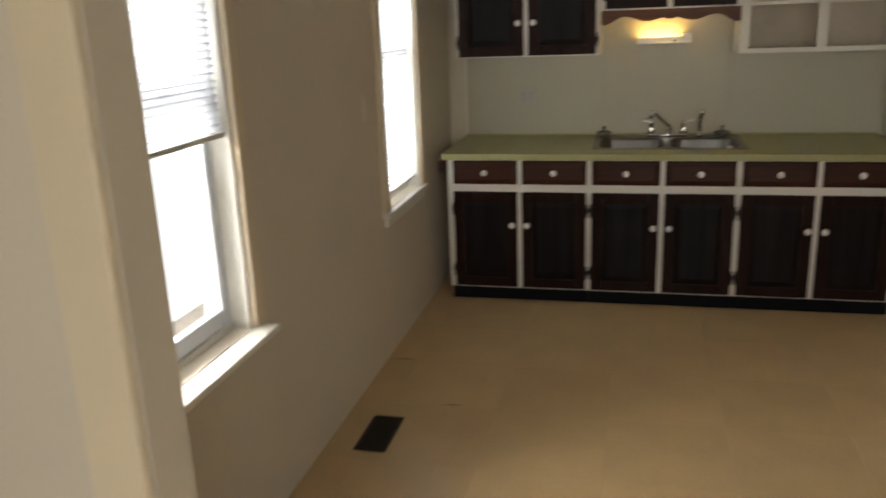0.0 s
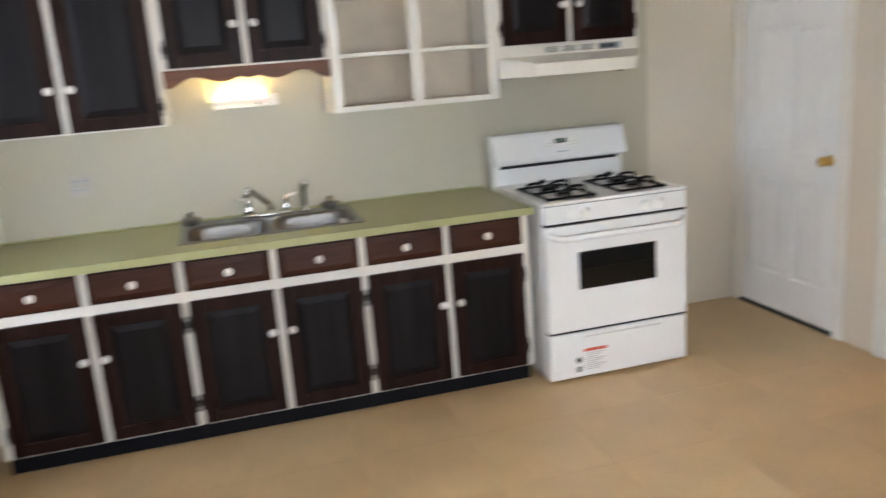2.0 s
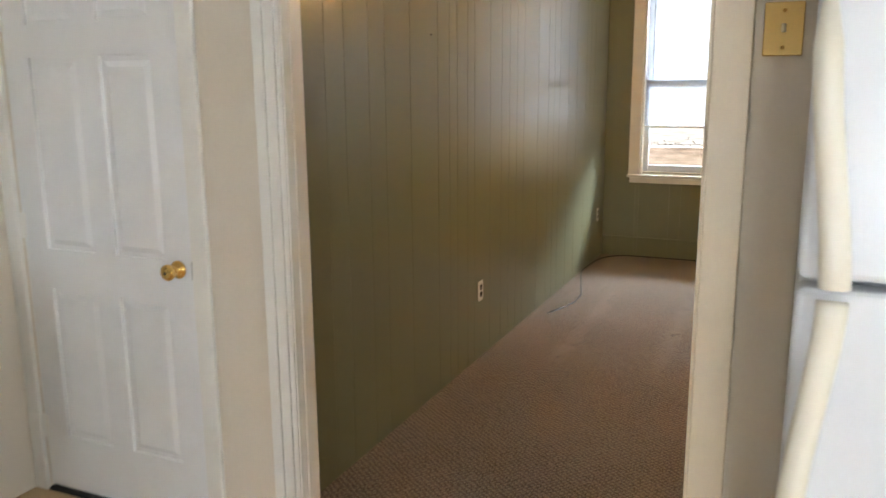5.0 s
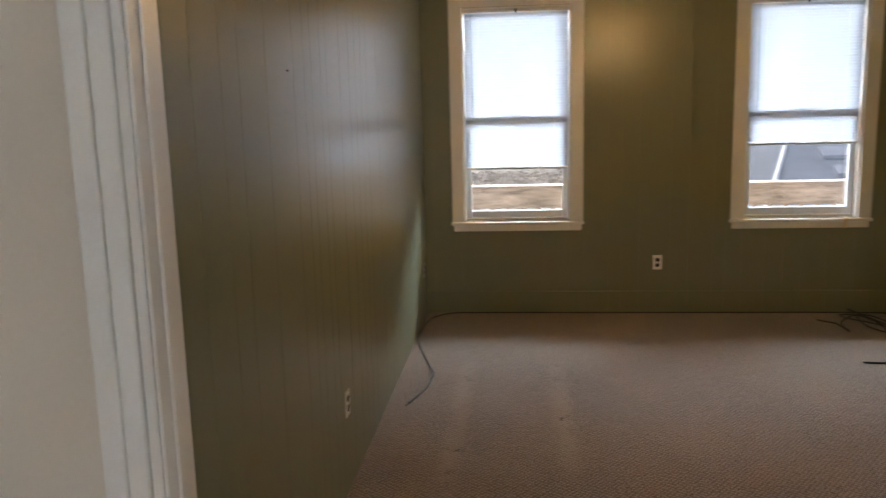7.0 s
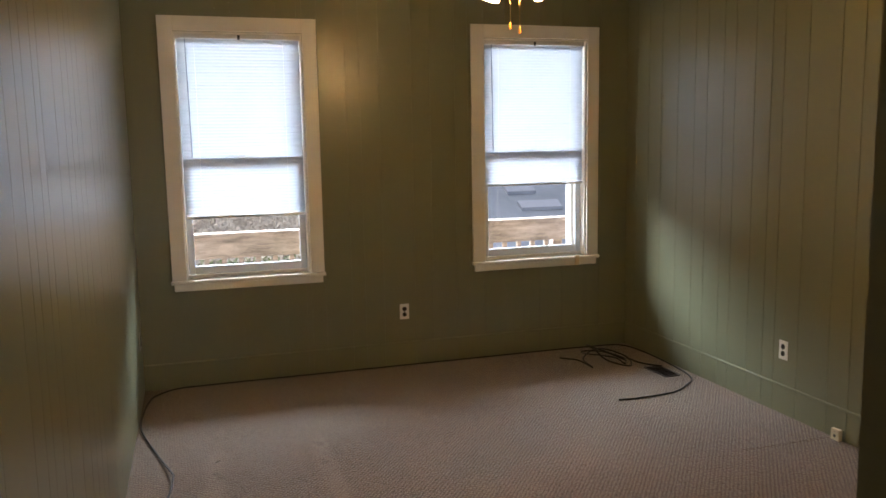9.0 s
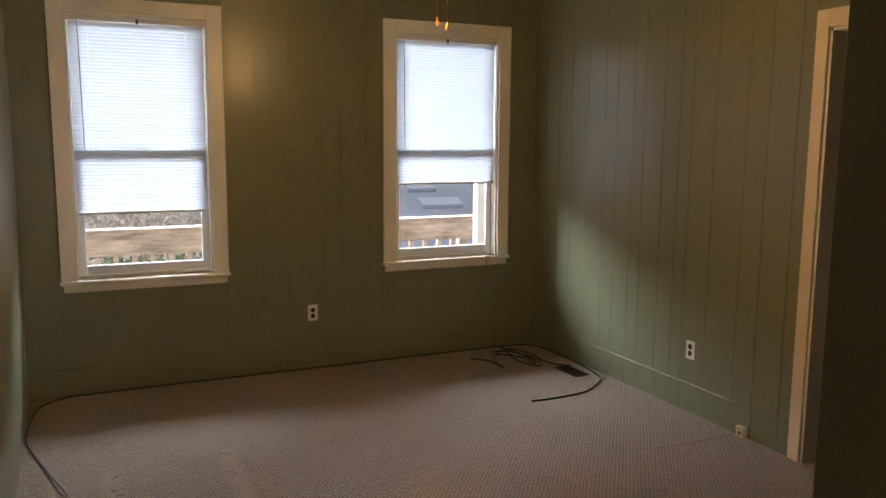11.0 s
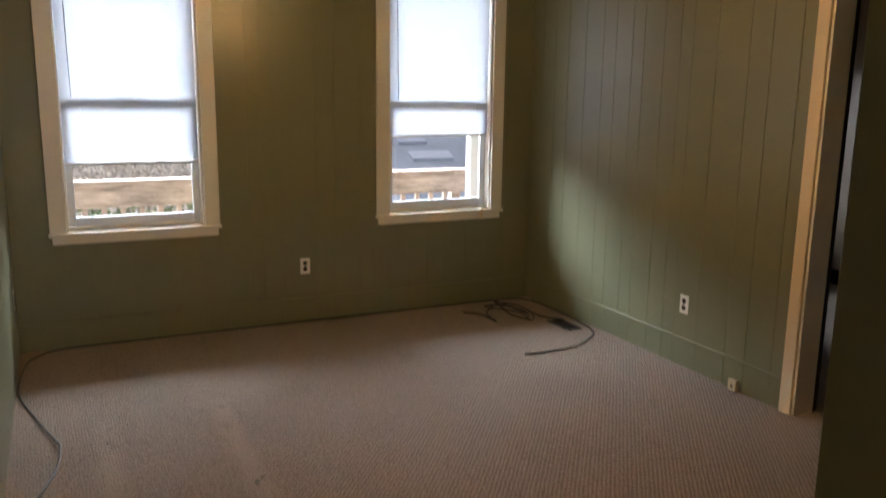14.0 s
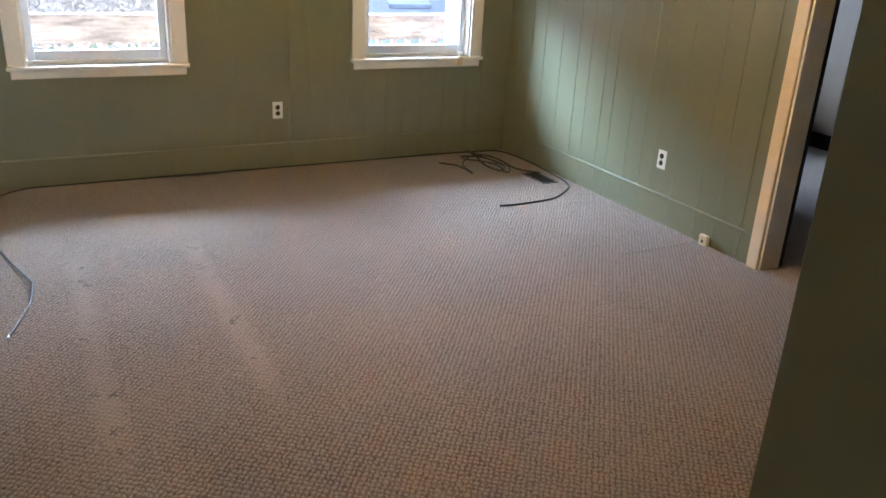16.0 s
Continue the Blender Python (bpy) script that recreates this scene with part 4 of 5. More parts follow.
part("screw", lathe(bmesh.new(), [(0.003, 0.042), (0.003, 0.044)], (7.160, LS, 0.062), "y", 8), STEEL, jk)

sw = thing("light_switch", (KE - 0.001, -2.527, 1.675), "brass light switch plate with ivory toggle", "switch")
part("cover_plate", B(KE - 0.007, KE - 0.0005, -2.570, -2.484, 1.618, 1.738, 0.003, 2), PLATE, sw)
part("toggle", B(KE - 0.020, KE - 0.0072, -2.532, -2.522, 1.670, 1.690, 0.002), IVORY, sw)
for z in (1.637, 1.719):
    part("screw", lathe(bmesh.new(), [(0.004, -0.007), (0.004, -0.009)], (KE, -2.527, z), "x", 10), BRASS, sw)


# ---- upper cabinets ----
UY, UT = -0.27, 2.28


def upper_box(c, x0, x1, z0, z1, back=None):
    bm = bmesh.new()
    yb = KN - 0.009
    box(bm, x0, x0 + 0.016, UY + 0.019, yb, z0, z1)
    box(bm, x1 - 0.016, x1, UY + 0.019, yb, z0, z1)
    box(bm, x0 + 0.0163, x1 - 0.0163, UY + 0.019, yb, z0, z0 + 0.016)
    box(bm, x0 + 0.0163, x1 - 0.0163, UY + 0.019, yb, z1 - 0.016, z1)
    part("carcass", bm, CABWHITE, c)
    part("back_board", B(x0 + 0.0165, x1 - 0.0165, yb - 0.006, yb - 0.0005, z0 + 0.0165, z1 - 0.0165), back or CABWHITE, c)


def upper_cabinet(x0, x1, z0, label, knob_z, valance=False):
    c = thing("wall_cabinet", ((x0 + x1) / 2, UY, z0), label, "cabinet", "wall cabinets")
    upper_box(c, x0, x1, z0, UT)
    m = (x0 + x1) / 2
    bm = bmesh.new()
    for a, b in ((x0, x0 + 0.03), (m - 0.017, m + 0.017), (x1 - 0.03, x1)):
        box(bm, a, b, UY, UY + 0.0185, z0 - (0.004 if valance and a != x0 and b != x1 else 0), UT, 0.0015)
    for a, b in ((x0 + 0.0303, m - 0.0173), (m + 0.0173, x1 - 0.0303)):
        box(bm, a, b, UY, UY + 0.0185, UT - 0.04, UT)
        box(bm, a, b, UY, UY + 0.0185, z0, z0 + 0.02)
    part("face_frame", bm, CABWHITE, c)
    for a, b, s in ((x0 + 0.026, m - 0.015, 1), (m + 0.015, x1 - 0.026, -1)):
        d = raised_front("door", c, a, b, z0 + 0.008, UT - 0.03, UY - 0.0005)
        knob(d, b - 0.030 if s > 0 else a + 0.030, UY - 0.0195, knob_z)
        hx = a - 0.008 if s > 0 else b + 0.008
        hinge(d, hx, UY - 0.004, z0 + 0.09)
        hinge(d, hx, UY - 0.004, UT - 0.12)
    return c


upper_cabinet(0.125, 0.982, 1.42, "white framed wall cabinet with dark stained doors", 1.615)
u2 = upper_cabinet(0.984, 1.743, 1.665, "wall cabinet over the sink with scalloped valance", 1.85)
b2 = bmesh.new()
outline = [(0.986, 1.664)]
outline.append((0.986, 1.592))
for i in range(41):
    u = i / 40
    s = abs(u - 0.5) * 2
    z = 1.612 + 0.018 * math.cos(s * math.pi * 3) * (0.6 + 0.4 * s) + (0.012 if s < 0.06 else 0.0) * -1 - 0.012 * max(0, s - 0.75) * 4
    outline.append((1.0 + 0.729 * u, z))
outline += [(1.741, 1.592), (1.741, 1.664)]
part("valance", prism(b2, outline, UY - 0.0185, UY - 0.001, "y"), VALANCE_GLOW, u2, "scalloped red-brown wooden valance")
upper_cabinet(2.590, 3.376, 1.655, "wall cabinet with dark doors above the range hood", 1.845)


def open_shelf():
    x0, x1, z0 = 1.745, 2.588, 1.408
    c = thing("open_shelf_cabinet", ((x0 + x1) / 2, UY, z0), "white painted open wall shelf without doors", "shelf")
    upper_box(c, x0, x1, z0, UT, SHELFBACK)
    bm = bmesh.new()
    m = 2.168
    for a, b in ((x0, x0 + 0.048), (m - 0.026, m + 0.026), (x1 - 0.048, x1)):
        box(bm, a, b, UY, UY + 0.0185, z0, UT, 0.0015)
    for a, b in ((x0 + 0.0483, m - 0.0263), (m + 0.0263, x1 - 0.0483)):
        box(bm, a, b, UY, UY + 0.0185, z0, z0 + 0.026)
        box(bm, a, b, UY, UY + 0.0185, UT - 0.05, UT)
    part("face_frame", bm, CABWHITE, c)
    for z in (1.664, 1.95):
        part("shelf_board", B(x0 + 0.0168, x1 - 0.0168, UY + 0.0195, KN - 0.016, z, z + 0.018), CABWHITE, c)
        part("shelf_lip", box(B(x0 + 0.0483, m - 0.0263, UY + 0.001, UY + 0.019, z, z + 0.018, 0.001), m + 0.0263, x1 - 0.0483, UY + 0.001, UY + 0.019, z, z + 0.018, 0.001), CABWHITE, c)
    part("floor_liner", B(x0 + 0.017, x1 - 0.017, UY + 0.0195, KN - 0.016, z0 + 0.0165, z0 + 0.019), SHELFBACK, c, "worn brownish shelf floor")


open_shelf()


def range_hood():
    h = thing("range_hood", (2.98, -0.2, 1.50), "almond white range hood with slotted front above the cooker", "range hood")
    x0, x1 = 2.592, 3.374
    bm = bmesh.new()
    d, yl = 0.125, -0.47
    sec = []
    for xa, xl in ((x0, x0 + d), (x1, x1 - d)):
        sec.append([bm.verts.new(p) for p in ((xa, KN - 0.01, 1.654), (xa, UY, 1.654), (xa, UY, 1.605), (xl, yl, 1.567), (xl, yl, 1.507), (xa, UY + 0.02, 1.503), (xa, KN - 0.01, 1.503))])
    a, b = sec
    for k in range(7):
        bm.faces.new((a[k], a[(k + 1) % 7], b[(k + 1) % 7], b[k]))
    for q in sec:
        bm.faces.new((q[2], q[3], q[4], q[5]))
        bm.faces.new((q[0], q[1], q[2], q[5], q[6]))
    bmesh.ops.recalc_face_normals(bm, faces=bm.faces)
    part("canopy", bm, ALMOND, h)
    part("underside", B(x0 + 0.02, x1 - 0.02, UY + 0.04, KN - 0.03, 1.499, 1.5028), GASKET, h, "grey filter underside")
    for k in range(3):
        v = part("vent_grille", B(2.842 + 0.098 * k, 2.925 + 0.098 * k, UY - 0.003, UY - 0.0005, 1.613, 1.645, 0.001), ALMOND, h)
        for j in range(4):
            z = 1.617 + 0.0075 * j
            part("slot", B(2.846 + 0.098 * k, 2.921 + 0.098 * k, UY - 0.0042, UY - 0.0031, z, z + 0.004), INK, v)
    sp = part("switch_panel", B(3.145, 3.27, UY - 0.003, UY - 0.0005, 1.613, 1.645, 0.001), GASKET, h, "dark switch panel")
    for k in range(2):
        part("rocker", B(3.155 + 0.045 * k, 3.192 + 0.045 * k, UY - 0.007, UY - 0.0031, 1.620, 1.638, 0.001), INK, sp)
    part("lamp_clip", B(3.30, 3.315, -0.20, -0.18, 1.490, 1.4988), INK, h)


range_hood()

# ---- lamp under the valance ----
lf = thing("strip_light", (1.345, KN - 0.03, 1.48), "small lit strip light fixed under the cabinet", "lamp")
bm = B(1.188, 1.505, KN - 0.085, KN - 0.004, 1.462, 1.474, 0.004, 2)
box(bm, 1.188, 1.505, KN - 0.085, KN - 0.080, 1.4742, 1.502, 0.002)
part("housing", bm, OUTLETW, lf, "white plastic housing")
part("tube", tube(bmesh.new(), ((1.205, KN - 0.052, 1.490), (1.44, KN - 0.052, 1.490)), 0.008, 12), WARMTUBE, lf, "glowing warm fluorescent tube", True)
part("socket", B(1.445, 1.502, KN - 0.079, KN - 0.008, 1.4745, 1.518, 0.006, 2), OUTLETW, lf)
part("socket", B(1.19, 1.204, KN - 0.075, KN - 0.012, 1.4745, 1.506, 0.004), OUTLETW, lf)
part("switch_button", B(1.40, 1.412, KN - 0.0885, KN - 0.0855, 1.472, 1.484), INK, lf)


# ---- gas range ----
def gas_range():
    g = thing("gas_range", (2.995, -0.33, 0), "white enamel gas cooker with black iron grates", "cooker")
    x0, x1, yf, yb = 2.615, 3.377, -0.66, 0.04
    part("body", B(x0, x1, yf, yb, 0.016, 0.905, 0.004), ENAMEL, g)
    part("cooktop", B(x0 - 0.004, x1 + 0.004, -0.708, yb - 0.04, 0.9055, 0.922, 0.008, 3), ENAMEL, g)
    # sloped control panel
    part("control_panel", prism(bmesh.new(), [(yf - 0.0005, 0.9033), (-0.702, 0.9033), (-0.712, 0.82), (yf - 0.0005, 0.82)], x0, x1, "x"), ENAMEL, g)
    for x in (2.755, 2.832, 3.150, 3.228):
        k = part("control_knob", lathe(bmesh.new(), [(0.027, 0.0), (0.026, -0.006), (0.021, -0.012), (0.019, -0.028), (0.012, -0.031), (0.004, -0.0315)], (x, -0.708, 0.857), "y", 20), OUTLETW, g, "white control knob", True)
        part("grip", B(x - 0.004, x + 0.004, -0.744, -0.737, 0.838, 0.876, 0.001), OUTLETW, k)
        part("dial_mark", B(x - 0.028, x - 0.020, -0.7125, -0.7105, 0.893, 0.897), GREYINK, g)
    # black bars fill the open joints, painting in their shade
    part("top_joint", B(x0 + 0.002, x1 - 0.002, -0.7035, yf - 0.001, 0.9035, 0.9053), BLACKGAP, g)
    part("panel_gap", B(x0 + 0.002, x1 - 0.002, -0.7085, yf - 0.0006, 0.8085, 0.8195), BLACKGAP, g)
    # oven door
    dz0, dz1, dy = 0.272, 0.805, -0.712
    wx0, wx1, wz0, wz1 = 2.784, 3.205, 0.478, 0.668
    bm = bmesh.new()
    wall_with_holes(bm, "y", dy, yf - 0.0006, x0 + 0.001, x1 - 0.001, dz1, [(wx0, wx1, wz0, wz1)], dz0)
    bmesh.ops.remove_doubles(bm, verts=bm.verts, dist=1e-5)
    dr = part("oven_door", bm, ENAMEL, g)
    part("window_glass", B(wx0 + 0.0005, wx1 - 0.0005, dy + 0.005, dy + 0.012, wz0 + 0.0005, wz1 - 0.0005), BLACKGLASS, dr, "black oven window")
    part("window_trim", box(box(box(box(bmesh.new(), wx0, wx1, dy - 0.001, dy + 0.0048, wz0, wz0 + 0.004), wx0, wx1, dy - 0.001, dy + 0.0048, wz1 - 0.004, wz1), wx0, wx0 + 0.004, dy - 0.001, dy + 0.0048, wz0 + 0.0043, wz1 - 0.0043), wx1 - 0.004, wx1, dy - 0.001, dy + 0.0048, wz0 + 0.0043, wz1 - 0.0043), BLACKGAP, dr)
    part("oven_rack", B(wx0 + 0.02, wx1 - 0.02, dy + 0.0035, dy + 0.0048, 0.575, 0.5765), VENTM, dr)
    n = 24
    b2 = bmesh.new()
    rows = []
    for i in range(n + 1):
        u = i / n
        x = x0 + 0.012 + (x1 - x0 - 0.024) * u
        e = min(1.0, min(u, 1 - u) / 0.09)
        out = 0.052 * math.sin(e * math.pi / 2)
        zc = 0.768 - 0.018 * math.sin(e * math.pi / 2)
        rows.append([b2.verts.new((x, dy - out + a, zc + b)) for a, b in ((0.004 + 0.012, 0.017), (-0.006, 0.013), (-0.011, 0.0), (-0.006, -0.013), (0.016, -0.017))])
    for p, q in zip(rows, rows[1:]):
        for k in range(5):
            b2.faces.new((p[k], p[(k + 1) % 5], q[(k + 1) % 5], q[k]))
    b2.faces.new(rows[0])
    b2.faces.new(rows[-1])
    bmesh.ops.recalc_face_normals(b2, faces=b2.faces)
    part("door_handle", b2, ENAMEL, dr, "bowed white door handle", True)
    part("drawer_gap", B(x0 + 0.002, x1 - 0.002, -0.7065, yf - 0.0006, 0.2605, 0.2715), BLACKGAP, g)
    # bottom drawer with pull lip
    d = part("bottom_drawer", B(x0 + 0.001, x1 - 0.001, -0.710, yf - 0.0006, 0.022, 0.257, 0.004), ENAMEL, g)
    part("pull_lip", prism(bmesh.new(), [(-0.7105, 0.236), (-0.724, 0.232), (-0.728, 0.212), (-0.7105, 0.206)], 2.80, 3.228, "x"), ENAMEL, d)
    lb = part("warning_label", B(2.795, 2.922, -0.7115, -0.7103, 0.045, 0.172), PAPER, d, "paper warning label with red band")
    part("red_band", B(2.795, 2.922, -0.7123, -0.7116, 0.152, 0.168), RED, lb)
    for j in range(9):
        z = 0.140 - 0.0105 * j
        part("print_line", B(2.802, 2.912 - 0.02 * (j % 3), -0.7120, -0.7116, z, z + 0.004), GREYINK, lb)
    part("warning_mark", prism(bmesh.new(), [(2.768, 0.092), (2.786, 0.112), (2.768, 0.132), (2.750, 0.112)], -0.7115, -0.7103, "y"), INK, d, "black diamond warning mark")
    part("warning_mark", B(2.757, 2.779, -0.7115, -0.7103, 0.050, 0.078), INK, d, "black square warning mark")
    for x in (x0 + 0.05, x1 - 0.05):
        for y in (-0.62, -0.02):
            part("foot", lathe(bmesh.new(), [(0.018, 0.0), (0.018, 0.015)], (x, y, 0.0005), "z", 12), INK, g)
    # backguard
    gx0, gx1 = 2.604, 3.388
    part("backguard_riser", B(gx0 + 0.006, gx1 - 0.006, -0.055, yb - 0.002, 0.9058, 1.030, 0.004), ENAMEL, g)
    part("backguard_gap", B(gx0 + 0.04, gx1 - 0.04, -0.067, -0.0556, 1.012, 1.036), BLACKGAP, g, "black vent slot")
    part("backguard", prism(bmesh.new(), [(yb - 0.004, 1.0305), (-0.080, 1.0305), (-0.098, 1.040), (-0.100, 1.060), (-0.052, 1.180), (-0.038, 1.192), (yb - 0.004, 1.192)], gx0, gx1, "x"), ENAMEL, g)
    def slope(z):
        return -0.100 + (z - 1.060) * 0.4
    def on_slope(name, xa, xb, za, zb, lift, m, parent, label=""):
        b3 = bmesh.new()
        v = [b3.verts.new(p) for p in ((xa, slope(za) - lift, za), (xb, slope(za) - lift, za), (xb, slope(zb) - lift, zb), (xa, slope(zb) - lift, zb))]
        w = [b3.verts.new(p) for p in ((xa, slope(za) - 0.0002, za), (xb, slope(za) - 0.0002, za), (xb, slope(zb) - 0.0002, zb), (xa, slope(zb) - 0.0002, zb))]
        b3.faces.new(v)
        b3.faces.new(w)
        for i in range(4):
            b3.faces.new((v[i], v[(i + 1) % 4], w[(i + 1) % 4], w[i]))
        bmesh.ops.recalc_face_normals(b3, faces=b3.faces)
        return part(name, b3, m, parent, label)
    cp = on_slope("clock_panel", 2.90, 3.10, 1.105, 1.160, 0.0008, OUTLETW, g)
    on_slope("clock_display", 2.966, 3.034, 1.126, 1.150, 0.0016, BLACKGLASS, cp, "small black clock display")
    for k, x in enumerate((2.980, 2.992, 3.004, 3.016)):
        on_slope("digit", x, x + 0.004, 1.134, 1.143, 0.0020, LCD, cp)
    for x in (2.915, 2.935, 3.05, 3.07):
        on_slope("key_print", x, x + 0.014, 1.128, 1.131, 0.0014, GREYINK, cp)
        on_slope("key_print", x, x + 0.014, 1.112, 1.115, 0.0014, GREYINK, cp)
    on_slope("maker_mark", 2.965, 3.035, 1.078, 1.084, 0.001, GREYINK, g)
    # burners and grates
    for gx in (2.79, 3.175):
        for by in (-0.545, -0.355):
            part("burner_bowl", lathe(bmesh.new(), [(0.085, 0.9222), (0.08, 0.9236), (0.05, 0.9232)], (gx, by, 0), "z", 24), ENAMEL, g, "", True)
            bc = part("burner_head", lathe(bmesh.new(), [(0.042, 0.9238), (0.042, 0.932), (0.034, 0.934)], (gx, by, 0), "z", 20), STEEL, g)
            part("burner_cap", lathe(bmesh.new(), [(0.036, 0.9342), (0.036, 0.940), (0.029, 0.943), (0.004, 0.943)], (gx, by, 0), "z", 20), GRATE, bc)
        b3 = bmesh.new()
        hw, y0, y1, zt = 0.122, -0.645, -0.255, 0.952
        r = 0.0075
        zb = 0.929
        for p in (((gx - hw, y0, zb), (gx + hw, y0, zb)), ((gx - hw, y1, zb), (gx + hw, y1, zb)), ((gx - hw, y0, zb), (gx - hw, y1, zb)), ((gx + hw, y0, zb), (gx + hw, y1, zb)), ((gx - hw, -0.45, zb), (gx + hw, -0.45, zb))):
            tube(b3, p, r * 0.85, 6)
        for by in (-0.545, -0.355):
            for dx, dy2 in ((1, 0), (-1, 0), (0, 1), (0, -1)):
                o = Vector((gx + dx * hw, by, zb)) if dx else Vector((gx, by + dy2 * 0.095, zb))
                i = Vector((gx + dx * 0.030, by + dy2 * 0.030, zt + 0.010))
                tube(b3, (o, o.lerp(i, 0.12) + Vector((0, 0, 0.026)), o.lerp(i, 0.45) + Vector((0, 0, 0.022)), i), (r * 1.1, r * 1.2, r * 1.1, r * 0.9), 6)
        for x in (gx - hw, gx + hw):
            for y in (y0, y1):
                tube(b3, ((x, y, 0.9222), (x, y, zb + 0.004)), r * 1.2, 6)
        part("grate", b3, GRATE, g, "black cast iron grate")


gas_range()


# ---- refrigerator ----
def fridge():
    f = thing("refrigerator", (3.9, -2.9, 0), "white top-freezer refrigerator with almond handles", "refrigerator")
    y1, y0, xd, xb, xr = -2.590, -3.35, 3.480, 3.545, 4.215
    split, top = 1.264, 1.80
    part("cabinet", B(xb + 0.008, xr, y0 + 0.004, y1 - 0.004, 0.03, top - 0.012, 0.006, 2), FRIDGE, f)
    for nm, z0, z1 in (("freezer_door", split + 0.007, top), ("fridge_door", 0.075, split - 0.007)):
        d = part(nm, B(xd, xb, y0, y1, z0, z1, 0.012, 3), FRIDGE, f)
        part("gasket", B(xb + 0.0004, xb + 0.0076, y0 + 0.012, y1 - 0.012, z0 + 0.01, z1 - 0.01), GASKET, d, "grey door seal")
        n = 18
        b2 = bmesh.new()
        rows = []
        long = 0.430
        for i in range(n + 1):
            u = i / n
            z = z0 + 0.004 + long * u if nm == "freezer_door" else z1 - 0.004 - long * u
            end = max(0.0, (u - 0.78) / 0.22)
            out = 0.078 * (1 - end ** 1.3) + 0.003
            w = 0.042 * (1 - 0.15 * u) * (1 - 0.75 * end)
            yc = y1 - 0.048 + 0.034 * math.sin(math.pi / 2 * min(1.0, u / 0.86)) ** 1.6 + 0.002 * end
            ease = min(1.0, max(0.0, (u - 0.5) / 0.34))
            back = xd - 0.0005 - max(0.0, out - 0.034) * (1 - ease * ease * (3 - 2 * ease))
            rows.append([b2.verts.new(p) for p in ((back, yc + w * 0.5, z), (xd - out * 0.85, yc + w * 0.5, z), (xd - out, yc + w * 0.3, z), (xd - out, yc - w * 0.3, z), (xd - out * 0.85, yc - w * 0.5, z), (back, yc - w * 0.5, z))])
        for p, q in zip(rows, rows[1:]):
            for k in range(6):
                b2.faces.new((p[k], p[(k + 1) % 6], q[(k + 1) % 6], q[k]))
        b2.faces.new(rows[0])
        b2.faces.new(rows[-1])
        bmesh.ops.recalc_face_normals(b2, faces=b2.faces)
        part("handle", b2, FRHANDLE, d, "almond plastic grip handle", True)
    part("toe_grille", B(xb - 0.02, xb + 0.0075, y0 + 0.01, y1 - 0.01, 0.012, 0.07, 0.003), GASKET, f)
    part("top_hinge", B(xd + 0.01, xb + 0.05, y0 + 0.01, y0 + 0.06, top - 0.0115, top + 0.008, 0.003), FRIDGE, f)
    for y in (y0 + 0.06, y1 - 0.06):
        part("roller", lathe(bmesh.new(), [(0.02, -0.012), (0.02, 0.012)], (xb + 0.06, y, 0.0205), "y", 14), INK, f)
    part("back_foot", B(xr - 0.06, xr - 0.02, y0 + 0.05, y1 - 0.05, 0.0005, 0.03), INK, f)


fridge()


structure("wall_patch", prism(bmesh.new(), [(-1.676, 1.342), (-1.650, 1.335), (-1.636, 1.29), (-1.641, 1.22), (-1.662, 1.218), (-1.680, 1.28)], 0.0003, 0.0012, "x"), CABWHITE, "pale filler patch on the cream wall", "wall")
nl = thing("nail", (5.692, LN - 0.006, 1.787), "small dark nail sticking out of the green panelling", "nail")
part("shank", lathe(bmesh.new(), [(0.0015, -0.0052), (0.0015, 0.002)], (5.692, LN, 1.787), "y", 8), IRON, nl)
part("head", lathe(bmesh.new(), [(0.0045, -0.0054), (0.0045, -0.0070)], (5.692, LN, 1.787), "y", 10), IRON, nl)


# ---- floor registers ----
def register(at, long, wide, turn, label):
    r = thing("floor_register", at, label, "floor register", "floor registers", turn=turn)
    bm = bmesh.new()
    box(bm, -long / 2, long / 2, -wide / 2, -wide / 2 + 0.014, 0, 0.005, 0.0015)
    box(bm, -long / 2, long / 2, wide / 2 - 0.014, wide / 2, 0, 0.005, 0.0015)
    box(bm, -long / 2, -long / 2 + 0.014, -wide / 2 + 0.0143, wide / 2 - 0.0143, 0, 0.005)
    box(bm, long / 2 - 0.014, long / 2, -wide / 2 + 0.0143, wide / 2 - 0.0143, 0, 0.005)
    part("frame", bm, VENTM, r)
    part("duct", B(-long / 2 + 0.0145, long / 2 - 0.0145, -wide / 2 + 0.0145, wide / 2 - 0.0145, 0.0, 0.001), INK, r)
    k = int((long - 0.03) / 0.013)
    me = None
    for i in range(k):
        x = -long / 2 + 0.021 + i * (long - 0.042) / (k - 1)
        if me is None:
            b2 = B(-0.002, 0.002, -wide / 2 + 0.0146, wide / 2 - 0.0146, 0.0012, 0.0045)
            me = bpy.data.meshes.new("louvre")
            b2.to_mesh(me)
            b2.free()
            me.materials.append(VENTM)
        o = new("louvre", me)
        o.parent = r
        o.matrix_local = pose(x, 0, 0)
    return r


register((0.188, -2.265, 0.0), 0.29, 0.135, 90, "dark brown metal register in the vinyl floor")
register((8.645, -4.51, 0.0065), 0.27, 0.13, 2, "dark metal register in the carpet")


